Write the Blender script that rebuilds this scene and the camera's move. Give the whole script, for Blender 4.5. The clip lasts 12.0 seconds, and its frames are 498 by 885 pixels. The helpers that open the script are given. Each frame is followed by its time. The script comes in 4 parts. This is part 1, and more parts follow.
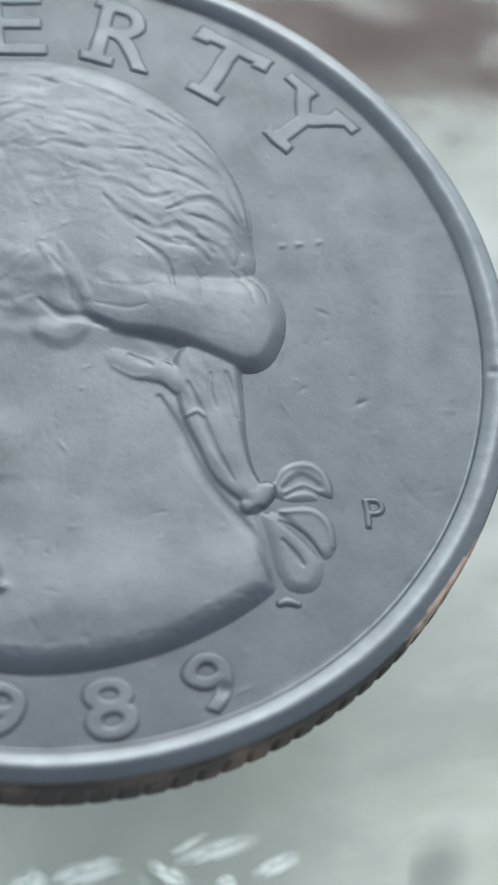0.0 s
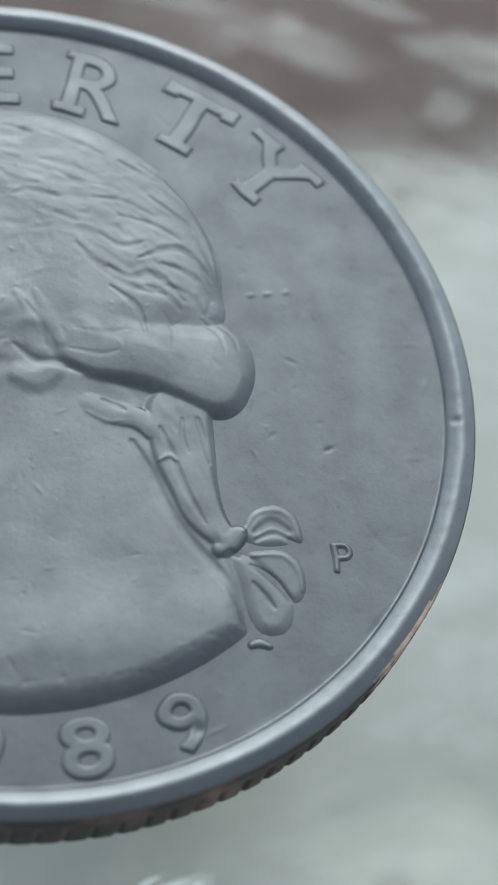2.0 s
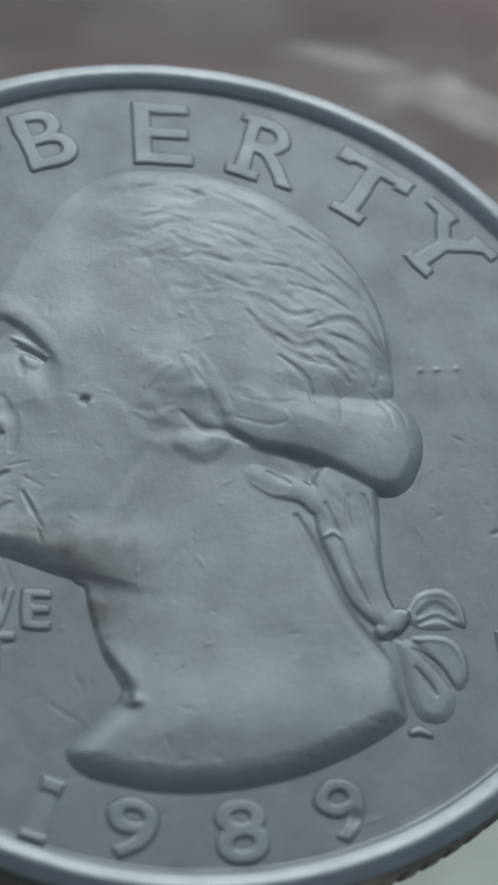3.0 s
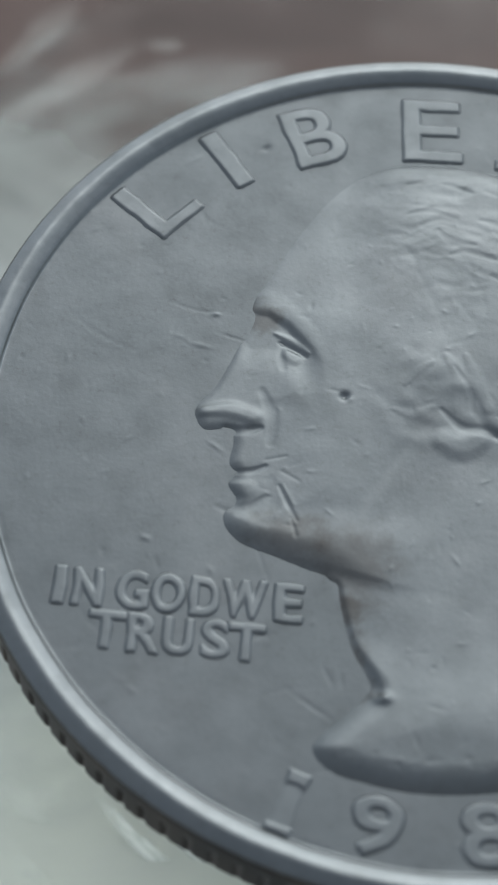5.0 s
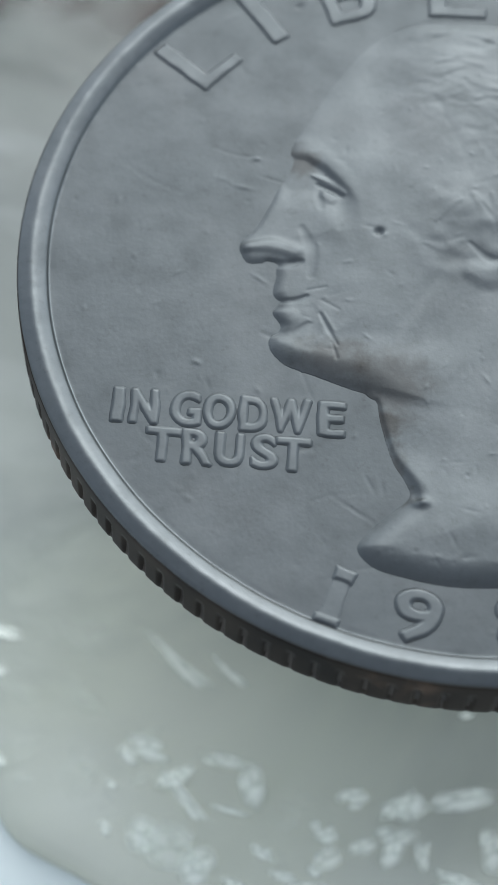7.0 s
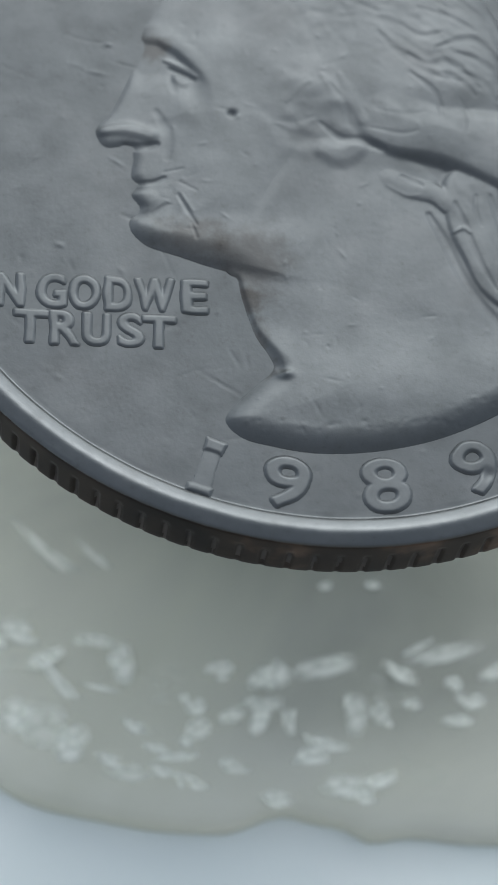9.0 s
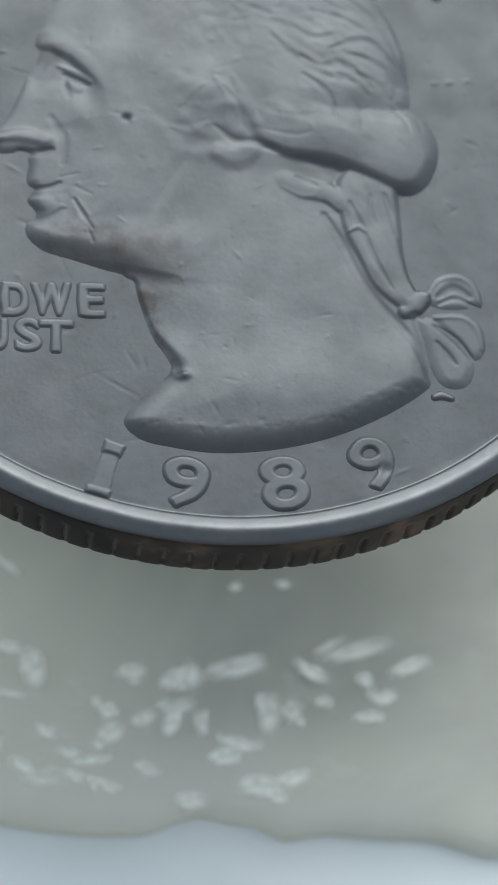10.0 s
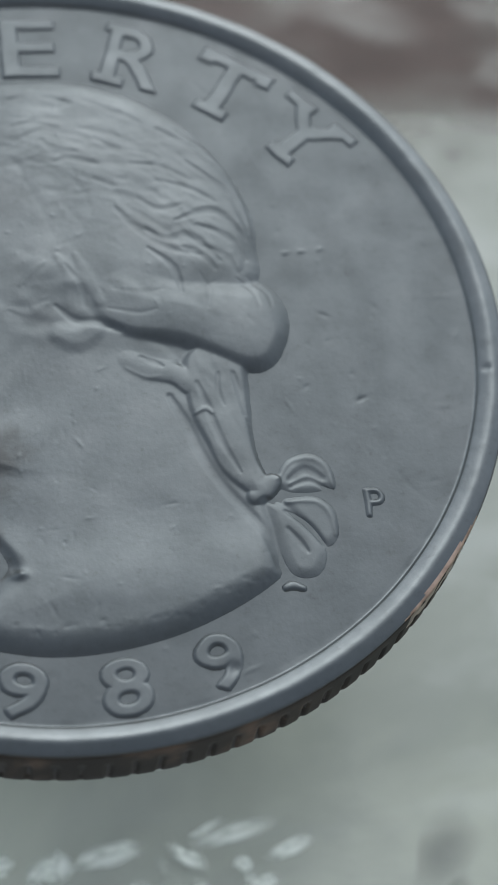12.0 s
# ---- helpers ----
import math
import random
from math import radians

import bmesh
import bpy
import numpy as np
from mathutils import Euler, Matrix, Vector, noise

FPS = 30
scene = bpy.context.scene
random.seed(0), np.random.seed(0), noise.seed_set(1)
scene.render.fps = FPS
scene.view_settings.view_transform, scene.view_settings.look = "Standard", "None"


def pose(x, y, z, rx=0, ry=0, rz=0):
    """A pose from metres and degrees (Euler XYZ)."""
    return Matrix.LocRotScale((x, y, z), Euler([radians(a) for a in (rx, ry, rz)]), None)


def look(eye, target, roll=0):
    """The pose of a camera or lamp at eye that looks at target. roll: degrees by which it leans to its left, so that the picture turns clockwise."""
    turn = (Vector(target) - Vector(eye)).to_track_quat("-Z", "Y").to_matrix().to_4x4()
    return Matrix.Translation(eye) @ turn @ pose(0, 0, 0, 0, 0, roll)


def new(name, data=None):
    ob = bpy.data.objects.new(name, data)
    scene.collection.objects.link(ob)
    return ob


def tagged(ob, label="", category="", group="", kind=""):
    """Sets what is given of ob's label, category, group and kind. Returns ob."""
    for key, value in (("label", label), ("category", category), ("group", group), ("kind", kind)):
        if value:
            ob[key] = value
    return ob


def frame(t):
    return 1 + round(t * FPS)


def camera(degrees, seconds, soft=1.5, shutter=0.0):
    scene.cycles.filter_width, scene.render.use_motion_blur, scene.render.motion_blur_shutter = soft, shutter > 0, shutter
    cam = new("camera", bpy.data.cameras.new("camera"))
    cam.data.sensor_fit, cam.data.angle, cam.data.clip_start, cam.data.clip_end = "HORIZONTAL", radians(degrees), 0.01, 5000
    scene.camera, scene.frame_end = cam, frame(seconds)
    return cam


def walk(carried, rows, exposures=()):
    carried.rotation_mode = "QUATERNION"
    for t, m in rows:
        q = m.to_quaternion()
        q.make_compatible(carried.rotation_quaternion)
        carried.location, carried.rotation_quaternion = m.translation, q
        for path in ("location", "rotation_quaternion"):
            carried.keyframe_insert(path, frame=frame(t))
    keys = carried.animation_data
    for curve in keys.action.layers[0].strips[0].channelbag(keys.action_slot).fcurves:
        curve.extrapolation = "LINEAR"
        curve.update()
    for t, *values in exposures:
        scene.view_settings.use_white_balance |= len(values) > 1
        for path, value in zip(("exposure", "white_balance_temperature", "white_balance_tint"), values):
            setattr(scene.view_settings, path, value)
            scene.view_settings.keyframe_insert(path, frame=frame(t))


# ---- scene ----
MM = 0.001
EXPO = [(0.0, 0.92, 6050, 6), (1.5, 0.80, 6020, 6), (3.0, 0.54, 5980, 5), (5.0, 0.58, 6180, 7), (6.5, 0.55, 6050, 6), (9.0, 0.30, 6230, 9), (10.5, 0.33, 6230, 9), (12.0, 0.33, 6120, 7)]
cam = camera(15.223, 12.0, soft=1.5)
# seconds; eye and aim in millimetres; lean in degrees
ROWS = [
    (0.0, -3.642, -25.099, 53.431, 5.178, -2.740, 11.883, 16.976),
    (0.5, -4.011, -25.692, 53.383, 5.568, -3.123, 12.117, 18.119),
    (1.0, -3.688, -25.559, 53.459, 6.987, -2.770, 12.585, 19.291),
    (1.5, -4.517, -25.297, 53.668, 7.593, -2.406, 13.253, 21.822),
    (2.0, -5.505, -25.360, 53.988, 5.776, -2.289, 13.436, 21.521),
    (2.5, -5.810, -24.127, 53.615, 4.005, -0.308, 13.113, 19.776),
    (3.0, -6.740, -23.817, 53.594, 1.776, 0.197, 12.914, 18.562),
    (3.2, -7.286, -23.819, 53.762, 0.935, -0.033, 12.889, 18.734),
    (4.8, -5.050, -23.854, 52.920, -4.067, 0.720, 11.699, 4.662),
    (5.0, -5.583, -24.078, 53.349, -4.841, 0.319, 12.018, 4.559),
    (5.5, -5.628, -25.865, 53.568, -5.728, -1.667, 12.114, 2.340),
    (6.0, -5.861, -26.283, 53.854, -5.584, -2.273, 12.291, 3.108),
    (6.5, -6.092, -27.317, 54.055, -5.842, -3.642, 12.301, 2.909),
    (6.7, -6.207, -28.011, 54.225, -5.834, -4.510, 12.374, 3.071),
    (8.3, -9.557, -29.016, 55.609, -5.328, -7.395, 12.963, 11.934),
    (8.5, -9.181, -29.423, 55.414, -4.701, -8.069, 12.660, 12.101),
    (9.0, -8.147, -29.923, 55.115, -2.417, -8.637, 12.476, 13.515),
    (9.5, -7.333, -30.378, 55.290, -0.140, -9.177, 12.831, 15.542),
    (10.0, -7.130, -30.345, 55.401, 0.119, -8.949, 13.049, 15.448),
    (10.5, -6.557, -30.137, 55.435, 1.343, -8.453, 13.347, 15.806),
    (11.0, -5.399, -30.095, 55.418, 2.934, -8.219, 13.514, 15.745),
    (11.5, -4.289, -29.555, 55.344, 4.449, -7.277, 13.735, 15.248),
    (12.0, -3.725, -27.190, 55.353, 4.531, -4.086, 14.097, 14.473),
]
walk(cam, [(t, look((ex * MM, ey * MM, ez * MM), (ax * MM, ay * MM, az * MM), lean)) for t, ex, ey, ez, ax, ay, az, lean in ROWS],
     exposures=EXPO)
import collections

cam.data.dof.use_dof = True
cam.data.dof.focus_distance = 47.5 * MM
cam.data.dof.aperture_fstop = 120.0

# ---- light: an overcast sky, brightest towards the far right ----
world = bpy.data.worlds.new("sky")
scene.world = world
world.use_nodes = True
wn = world.node_tree.nodes
sky = wn.new("ShaderNodeTexSky")
sky.sky_type = "NISHITA"
sky.sun_disc = False
sky.sun_elevation = radians(40)
sky.sun_rotation = radians(10)
sky.air_density, sky.dust_density, sky.ozone_density = 1.0, 2.0, 1.5
cloud = wn.new("ShaderNodeHueSaturation")
cloud.inputs["Saturation"].default_value = 0.32
world.node_tree.links.new(sky.outputs["Color"], cloud.inputs["Color"])
world.node_tree.links.new(cloud.outputs["Color"], wn["Background"].inputs["Color"])
wn["Background"].inputs["Strength"].default_value = 0.235

sun = new("sun", bpy.data.lights.new("sun", "SUN"))
sun.data.energy = 0.6
sun.data.angle = radians(60)
sun.data.color = (1.0, 0.97, 0.93)
sun.matrix_world = look((0.32, 0.88, 0.85), (0, 0, 0))


# ---- materials ----
COIN_Z = 12.0
FIELD = COIN_Z + 1.55


def material(name, rough=0.5, metal=0.0, colour=(0.5, 0.5, 0.5), spec=0.5):
    m = bpy.data.materials.new(name)
    m.use_nodes = True
    b = m.node_tree.nodes["Principled BSDF"]
    b.inputs["Roughness"].default_value = rough
    b.inputs["Metallic"].default_value = metal
    b.inputs["Base Color"].default_value = (*colour, 1)
    b.inputs["Specular IOR Level"].default_value = spec
    return m, m.node_tree.nodes, m.node_tree.links, b


def noise_node(nodes, links, scale, detail=4, rough=0.55, stretch=None, distortion=0.0):
    co = nodes.new("ShaderNodeTexCoord")
    n = nodes.new("ShaderNodeTexNoise")
    n.inputs["Scale"].default_value = scale
    n.inputs["Detail"].default_value = detail
    n.inputs["Roughness"].default_value = rough
    n.inputs["Distortion"].default_value = distortion
    if stretch:
        mp = nodes.new("ShaderNodeMapping")
        mp.inputs["Scale"].default_value = stretch
        links.new(co.outputs["Object"], mp.inputs["Vector"])
        links.new(mp.outputs["Vector"], n.inputs["Vector"])
    else:
        links.new(co.outputs["Object"], n.inputs["Vector"])
    return n


def ramp(nodes, links, source, stops):
    r = nodes.new("ShaderNodeValToRGB")
    e = r.color_ramp.elements
    while len(e) < len(stops):
        e.new(0.5)
    for k, (p, c) in enumerate(stops):
        e[k].position, e[k].color = p, (*c, 1) if len(c) == 3 else c
    links.new(source, r.inputs["Fac"])
    return r


def mixed(nodes, links, fac, a, b, blend="MIX"):
    m = nodes.new("ShaderNodeMix")
    m.data_type, m.blend_type = "RGBA", blend
    if isinstance(fac, float):
        m.inputs["Factor"].default_value = fac
    else:
        links.new(fac, m.inputs["Factor"])
    for src, slot in ((a, m.inputs["A"]), (b, m.inputs["B"])):
        if isinstance(src, tuple):
            slot.default_value = (*src, 1)
        else:
            links.new(src, slot)
    return m.outputs["Result"]


def bumped(nodes, links, bsdf, height, strength, distance):
    b = nodes.new("ShaderNodeBump")
    b.inputs["Strength"].default_value = strength
    b.inputs["Distance"].default_value = distance
    links.new(height, b.inputs["Height"])
    links.new(b.outputs["Normal"], bsdf.inputs["Normal"])


def nickel_material(name, rough_high, rough_low, clean=1.0, shaded_stains=()):
    m, n, l, b = material(name, 0.5, 1.0)
    broad = noise_node(n, l, 260, 5, 0.6)
    fine = noise_node(n, l, 3400, 4, 0.6)
    stain = noise_node(n, l, 900, 4, 0.6)
    tone = ramp(n, l, broad.outputs["Fac"], [(p, tuple(0.50 * clean * q for q in c)) for p, c in ((0.3, (0.140, 0.155, 0.159)), (0.55, (0.159, 0.174, 0.178)), (0.75, (0.178, 0.191, 0.194)))])
    blot = ramp(n, l, stain.outputs["Fac"], [(0.30, (0.93, 0.93, 0.925)), (0.5, (1, 1, 1)), (0.7, (1.03, 1.03, 1.03))])
    speck = noise_node(n, l, 5200, 5, 0.7)
    spot = ramp(n, l, speck.outputs["Fac"], [(0.28, (0.86, 0.85, 0.84)), (0.42, (0.99, 0.99, 0.99)), (0.70, (1.04, 1.04, 1.04))])
    l.new(mixed(n, l, 1.0, mixed(n, l, 1.0, tone.outputs["Color"], blot.outputs["Color"], "MULTIPLY"), spot.outputs["Color"], "MULTIPLY"), b.inputs["Base Color"])
    # brown grime at brow, jaw and neck; its darkening also carries jaw shading
    for cx, cy, size in shaded_stains:
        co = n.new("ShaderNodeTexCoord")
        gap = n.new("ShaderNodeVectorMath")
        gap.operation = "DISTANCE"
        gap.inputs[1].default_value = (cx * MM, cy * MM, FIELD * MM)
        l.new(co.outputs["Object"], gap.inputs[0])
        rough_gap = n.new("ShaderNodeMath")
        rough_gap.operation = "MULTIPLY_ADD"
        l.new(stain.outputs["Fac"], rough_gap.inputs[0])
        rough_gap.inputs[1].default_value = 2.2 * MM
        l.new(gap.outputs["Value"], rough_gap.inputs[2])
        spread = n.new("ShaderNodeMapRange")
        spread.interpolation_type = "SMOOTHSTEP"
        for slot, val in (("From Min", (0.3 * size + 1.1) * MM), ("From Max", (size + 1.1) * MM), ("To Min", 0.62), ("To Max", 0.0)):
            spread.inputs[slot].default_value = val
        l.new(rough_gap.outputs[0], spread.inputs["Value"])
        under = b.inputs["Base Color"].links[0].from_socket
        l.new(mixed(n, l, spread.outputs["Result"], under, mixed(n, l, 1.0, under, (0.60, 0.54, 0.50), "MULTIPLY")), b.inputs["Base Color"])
    gloss = ramp(n, l, stain.outputs["Fac"], [(0.3, (rough_high,) * 3), (0.7, (rough_low,) * 3)])
    l.new(gloss.outputs["Color"], b.inputs["Roughness"])
    grain = noise_node(n, l, 8200, 3, 0.6)
    bumped(n, l, b, mixed(n, l, 0.35, fine.outputs["Fac"], grain.outputs["Fac"]), 0.27, 0.03 * MM)
    return m


def edge_material():
    m, n, l, b = material("worn_copper_edge", 0.66, 1.0)
    broad = noise_node(n, l, 420, 4, 0.6)
    tone = ramp(n, l, broad.outputs["Fac"], [(0.34, (0.017, 0.014, 0.0125)), (0.58, (0.034, 0.026, 0.021)), (0.82, (0.17, 0.108, 0.077))])
    l.new(tone.outputs["Color"], b.inputs["Base Color"])
    bumped(n, l, b, broad.outputs["Fac"], 0.3, 0.05 * MM)
    return m


def dish_material():
    m, n, l, b = material("clouded_green_glass", 0.30, 0.0, spec=0.5)
    broad = noise_node(n, l, 75, 5, 0.55, distortion=0.8)
    streak = noise_node(n, l, 170, 4, 0.55, stretch=(0.6, 1.5, 1.0), distortion=0.5)
    a = ramp(n, l, broad.outputs["Fac"], [(0.30, (0.447, 0.472, 0.380)), (0.5, (0.511, 0.532, 0.447)), (0.70, (0.568, 0.586, 0.511))])
    s = ramp(n, l, streak.outputs["Fac"], [(0.52, (0, 0, 0)), (0.72, (0.28, 0.28, 0.28))])
    # milky to grey-green glass; the darkening also offsets the coin's shadow in colour
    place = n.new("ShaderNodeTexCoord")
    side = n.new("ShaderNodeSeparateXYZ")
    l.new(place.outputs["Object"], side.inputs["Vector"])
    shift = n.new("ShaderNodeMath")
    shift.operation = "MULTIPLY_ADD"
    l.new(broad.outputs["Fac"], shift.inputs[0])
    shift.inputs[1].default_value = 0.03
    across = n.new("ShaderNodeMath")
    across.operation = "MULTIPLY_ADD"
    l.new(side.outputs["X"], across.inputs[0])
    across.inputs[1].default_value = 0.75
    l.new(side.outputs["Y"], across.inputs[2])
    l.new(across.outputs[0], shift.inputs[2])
    milky_offset = n.new("ShaderNodeMapRange")
    milky_offset.interpolation_type = "SMOOTHSTEP"
    milky_offset.inputs["From Min"].default_value = -0.002
    milky_offset.inputs["From Max"].default_value = 0.019
    milky_offset.inputs["To Min"].default_value = 0.0
    milky_offset.inputs["To Max"].default_value = 1.0
    l.new(shift.outputs[0], milky_offset.inputs["Value"])
    body = mixed(n, l, milky_offset.outputs["Result"], a.outputs["Color"], mixed(n, l, 1.0, a.outputs["Color"], (0.37, 0.39, 0.39), "MULTIPLY"))
    # bluer flank, painted darker to even out the coin's shadow on the dish
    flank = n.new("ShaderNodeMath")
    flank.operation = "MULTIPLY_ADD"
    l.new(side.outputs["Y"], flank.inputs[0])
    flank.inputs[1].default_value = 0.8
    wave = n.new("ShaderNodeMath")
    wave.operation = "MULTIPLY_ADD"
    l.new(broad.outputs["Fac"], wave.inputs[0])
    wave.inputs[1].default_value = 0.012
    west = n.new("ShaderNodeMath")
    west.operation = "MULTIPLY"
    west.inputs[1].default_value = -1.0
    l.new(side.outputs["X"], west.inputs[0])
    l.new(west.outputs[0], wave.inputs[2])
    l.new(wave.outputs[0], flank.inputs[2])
    flank_dimming = n.new("ShaderNodeMapRange")
    flank_dimming.interpolation_type = "SMOOTHSTEP"
    flank_dimming.inputs["From Min"].default_value = 0.005
    flank_dimming.inputs["From Max"].default_value = 0.018
    l.new(flank.outputs[0], flank_dimming.inputs["Value"])
    body = mixed(n, l, flank_dimming.outputs["Result"], body, mixed(n, l, 1.0, body, (0.50, 0.53, 0.55), "MULTIPLY"))
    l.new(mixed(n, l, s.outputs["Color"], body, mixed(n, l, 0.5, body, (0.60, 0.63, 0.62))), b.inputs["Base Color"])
    bumped(n, l, b, broad.outputs["Fac"], 0.25, 0.8 * MM)
    # the clouding thins out towards the far side, where the glass turns clear
    co = n.new("ShaderNodeTexCoord")
    far = n.new("ShaderNodeSeparateXYZ")
    l.new(co.outputs["Object"], far.inputs["Vector"])
    patch = noise_node(n, l, 130, 4, 0.6, stretch=(0.7, 1.2, 1.0), distortion=0.6)
    sum_ = n.new("ShaderNodeMath")
    sum_.operation = "MULTIPLY_ADD"
    l.new(patch.outputs["Fac"], sum_.inputs[0])
    sum_.inputs[1].default_value = 0.022
    slant = n.new("ShaderNodeMath")
    slant.operation = "MULTIPLY_ADD"
    l.new(far.outputs["X"], slant.inputs[0])
    slant.inputs[1].default_value = 0.08
    l.new(far.outputs["Y"], slant.inputs[2])
    l.new(slant.outputs[0], sum_.inputs[2])
    clear = n.new("ShaderNodeMapRange")
    clear.interpolation_type = "SMOOTHSTEP"
    clear.inputs["From Min"].default_value = 0.0265
    clear.inputs["From Max"].default_value = 0.036
    clear.inputs["To Min"].default_value = 1.0
    clear.inputs["To Max"].default_value = 0.06
    l.new(sum_.outputs[0], clear.inputs["Value"])
    l.new(clear.outputs["Result"], b.inputs["Alpha"])
    return m


def wood_material():
    m, n, l, b = material("brown_varnished_wood", 0.65, spec=0.25)
    grain = noise_node(n, l, 90, 6, 0.6, stretch=(0.35, 2.2, 1.0), distortion=0.4)
    wear = noise_node(n, l, 45, 4, 0.55)
    a = ramp(n, l, grain.outputs["Fac"], [(0.3, (0.026, 0.013, 0.009)), (0.55, (0.051, 0.027, 0.020)), (0.75, (0.081, 0.048, 0.038))])
    s = ramp(n, l, wear.outputs["Fac"], [(0.48, (0, 0, 0)), (0.68, (0.8, 0.8, 0.8))])
    l.new(mixed(n, l, s.outputs["Color"], a.outputs["Color"], (0.119, 0.094, 0.081)), b.inputs["Base Color"])
    bumped(n, l, b, grain.outputs["Fac"], 0.3, 0.5 * MM)
    return m


def paper_material():
    m, n, l, b = material("pale_blue_paper", 0.7)
    broad = noise_node(n, l, 110, 4, 0.55)
    a = ramp(n, l, broad.outputs["Fac"], [(0.35, (0.599, 0.671, 0.651)), (0.6, (0.666, 0.722, 0.696))])
    l.new(a.outputs["Color"], b.inputs["Base Color"])
    bumped(n, l, b, broad.outputs["Fac"], 0.3, 0.4 * MM)
    return m


# white flecks stand for bright glints in the glass, put into the colour
def fleck_material(name, most):
    m, n, l, b = material(name, 0.3)
    v = noise_node(n, l, 1500, 3, 0.6)
    each = n.new("ShaderNodeObjectInfo")
    a = ramp(n, l, v.outputs["Fac"], [(0.36, (0.78, 0.84, 0.74)), (0.54, (0.90, 0.94, 0.85))])
    l.new(a.outputs["Color"], b.inputs["Base Color"])
    # the fleck thins out to its edge
    co = n.new("ShaderNodeTexCoord")
    far = n.new("ShaderNodeVectorMath")
    far.operation = "LENGTH"
    l.new(co.outputs["Object"], far.inputs[0])
    thin = n.new("ShaderNodeMapRange")
    thin.interpolation_type = "SMOOTHSTEP"
    for slot, val in (("From Min", 0.3 * MM), ("From Max", 1.15 * MM), ("To Min", most), ("To Max", 0.0)):
        thin.inputs[slot].default_value = val
    l.new(far.outputs["Value"], thin.inputs["Value"])
    body = ramp(n, l, each.outputs["Random"], [(0.0, (0.65, 0.65, 0.65)), (0.45, (1, 1, 1))])
    mul = n.new("ShaderNodeMath")
    mul.operation = "MULTIPLY"
    l.new(thin.outputs["Result"], mul.inputs[0])
    l.new(body.outputs["Color"], mul.inputs[1])
    torn = noise_node(n, l, 1300, 3, 0.6)
    gaps = ramp(n, l, torn.outputs["Fac"], [(0.36, (0.45, 0.45, 0.45)), (0.52, (1, 1, 1))])
    ragged = n.new("ShaderNodeMath")
    ragged.operation = "MULTIPLY"
    l.new(mul.outputs[0], ragged.inputs[0])
    l.new(gaps.outputs["Color"], ragged.inputs[1])
    l.new(ragged.outputs[0], b.inputs["Alpha"])
    return m


NICKEL, RELIEF, RIM, EDGE, DISH, WOOD, PAPER, GLINT = (nickel_material("worn_cupronickel", 0.56, 0.48), nickel_material("rubbed_relief", 0.52, 0.43, 1.06, [(-2.3, -3.9, 1.5), (-4.5, 3.1, 0.8), (-2.2, -6.2, 0.7), (-3.8, -3.3, 1.1), (-2.6, -5.0, 0.6), (-1.8, -7.0, 0.5)]), nickel_material("polished_rim", 0.42, 0.33, 1.18), edge_material(), dish_material(), wood_material(),
                                                paper_material(), fleck_material("white_glint", 0.80))
HAZE = fleck_material("milky_blotch", 0.10)


# ---- mesh helpers ----
def mesh_object(name, verts, faces, mat, parent=None, label="", smooth=True):
    """One mesh object from arrays in millimetres."""
    me = bpy.data.meshes.new(name)
    me.from_pydata((np.asarray(verts, float) * MM).tolist(), [], np.asarray(faces).tolist() if not isinstance(faces, list) else faces)
    me.materials.append(mat)
    if smooth:
        me.polygons.foreach_set("use_smooth", [True] * len(me.polygons))
    me.update()
    ob = new(name, me)
    if parent:
        ob.parent = parent
    return tagged(ob, label)


def grid_faces(rows, cols, wrap=False):
    i, j = np.meshgrid(np.arange(rows - 1), np.arange(cols if wrap else cols - 1), indexing="ij")
    k = (j + 1) % cols
    return np.stack([i * cols + j, i * cols + k, (i + 1) * cols + k, (i + 1) * cols + j], -1).reshape(-1, 4)


def lathe(profile, segments, centre=(0, 0), wobble=None):
    """Verts and faces of a turned shape; profile rows of radius, height, from the outside in or the top down."""
    a = np.linspace(0, 2 * math.pi, segments, endpoint=False)
    p = np.asarray(profile, float)
    r = np.repeat(p[:, :1], segments, 1)
    z = np.repeat(p[:, 1:2], segments, 1)
    if wobble:
        r, z = wobble(r, z, a[None, :])
    v = np.stack([centre[0] + r * np.cos(a), centre[1] + r * np.sin(a), z], -1).reshape(-1, 3)
    return v, grid_faces(len(p), segments, True)


def smoothstep(a, b, x):
    t = np.clip((x - a) / (b - a), 0, 1)
    return t * t * (3 - 2 * t)


def value_noise(x, y, seed):
    """Smooth noise of -1 to 1 on arrays, one cell a unit."""
    table = np.random.RandomState(seed).rand(64, 64) * 2 - 1
    xi, yi = np.floor(x).astype(int), np.floor(y).astype(int)
    fx, fy = x - xi, y - yi
    fx, fy = fx * fx * (3 - 2 * fx), fy * fy * (3 - 2 * fy)
    g = lambda i, j: table[(xi + i) % 64, (yi + j) % 64]
    return (g(0, 0) * (1 - fx) + g(1, 0) * fx) * (1 - fy) + (g(0, 1) * (1 - fx) + g(1, 1) * fx) * fy


def spline(points, closed=True, steps=6):
    """A Catmull-Rom curve through the points."""
    p = np.asarray(points, float)
    n = len(p)
    out = []
    for k in range(n if closed else n - 1):
        a, b, c, d = (p[(k + o) % n] if closed else p[min(max(k + o, 0), n - 1)] for o in (-1, 0, 1, 2))
        for t in np.arange(steps) / steps:
            out.append(0.5 * (2 * b + (c - a) * t + (2 * a - 5 * b + 4 * c - d) * t * t + (3 * b - a - 3 * c + d) * t ** 3))
    if not closed:
        out.append(p[-1])
    return np.array(out)


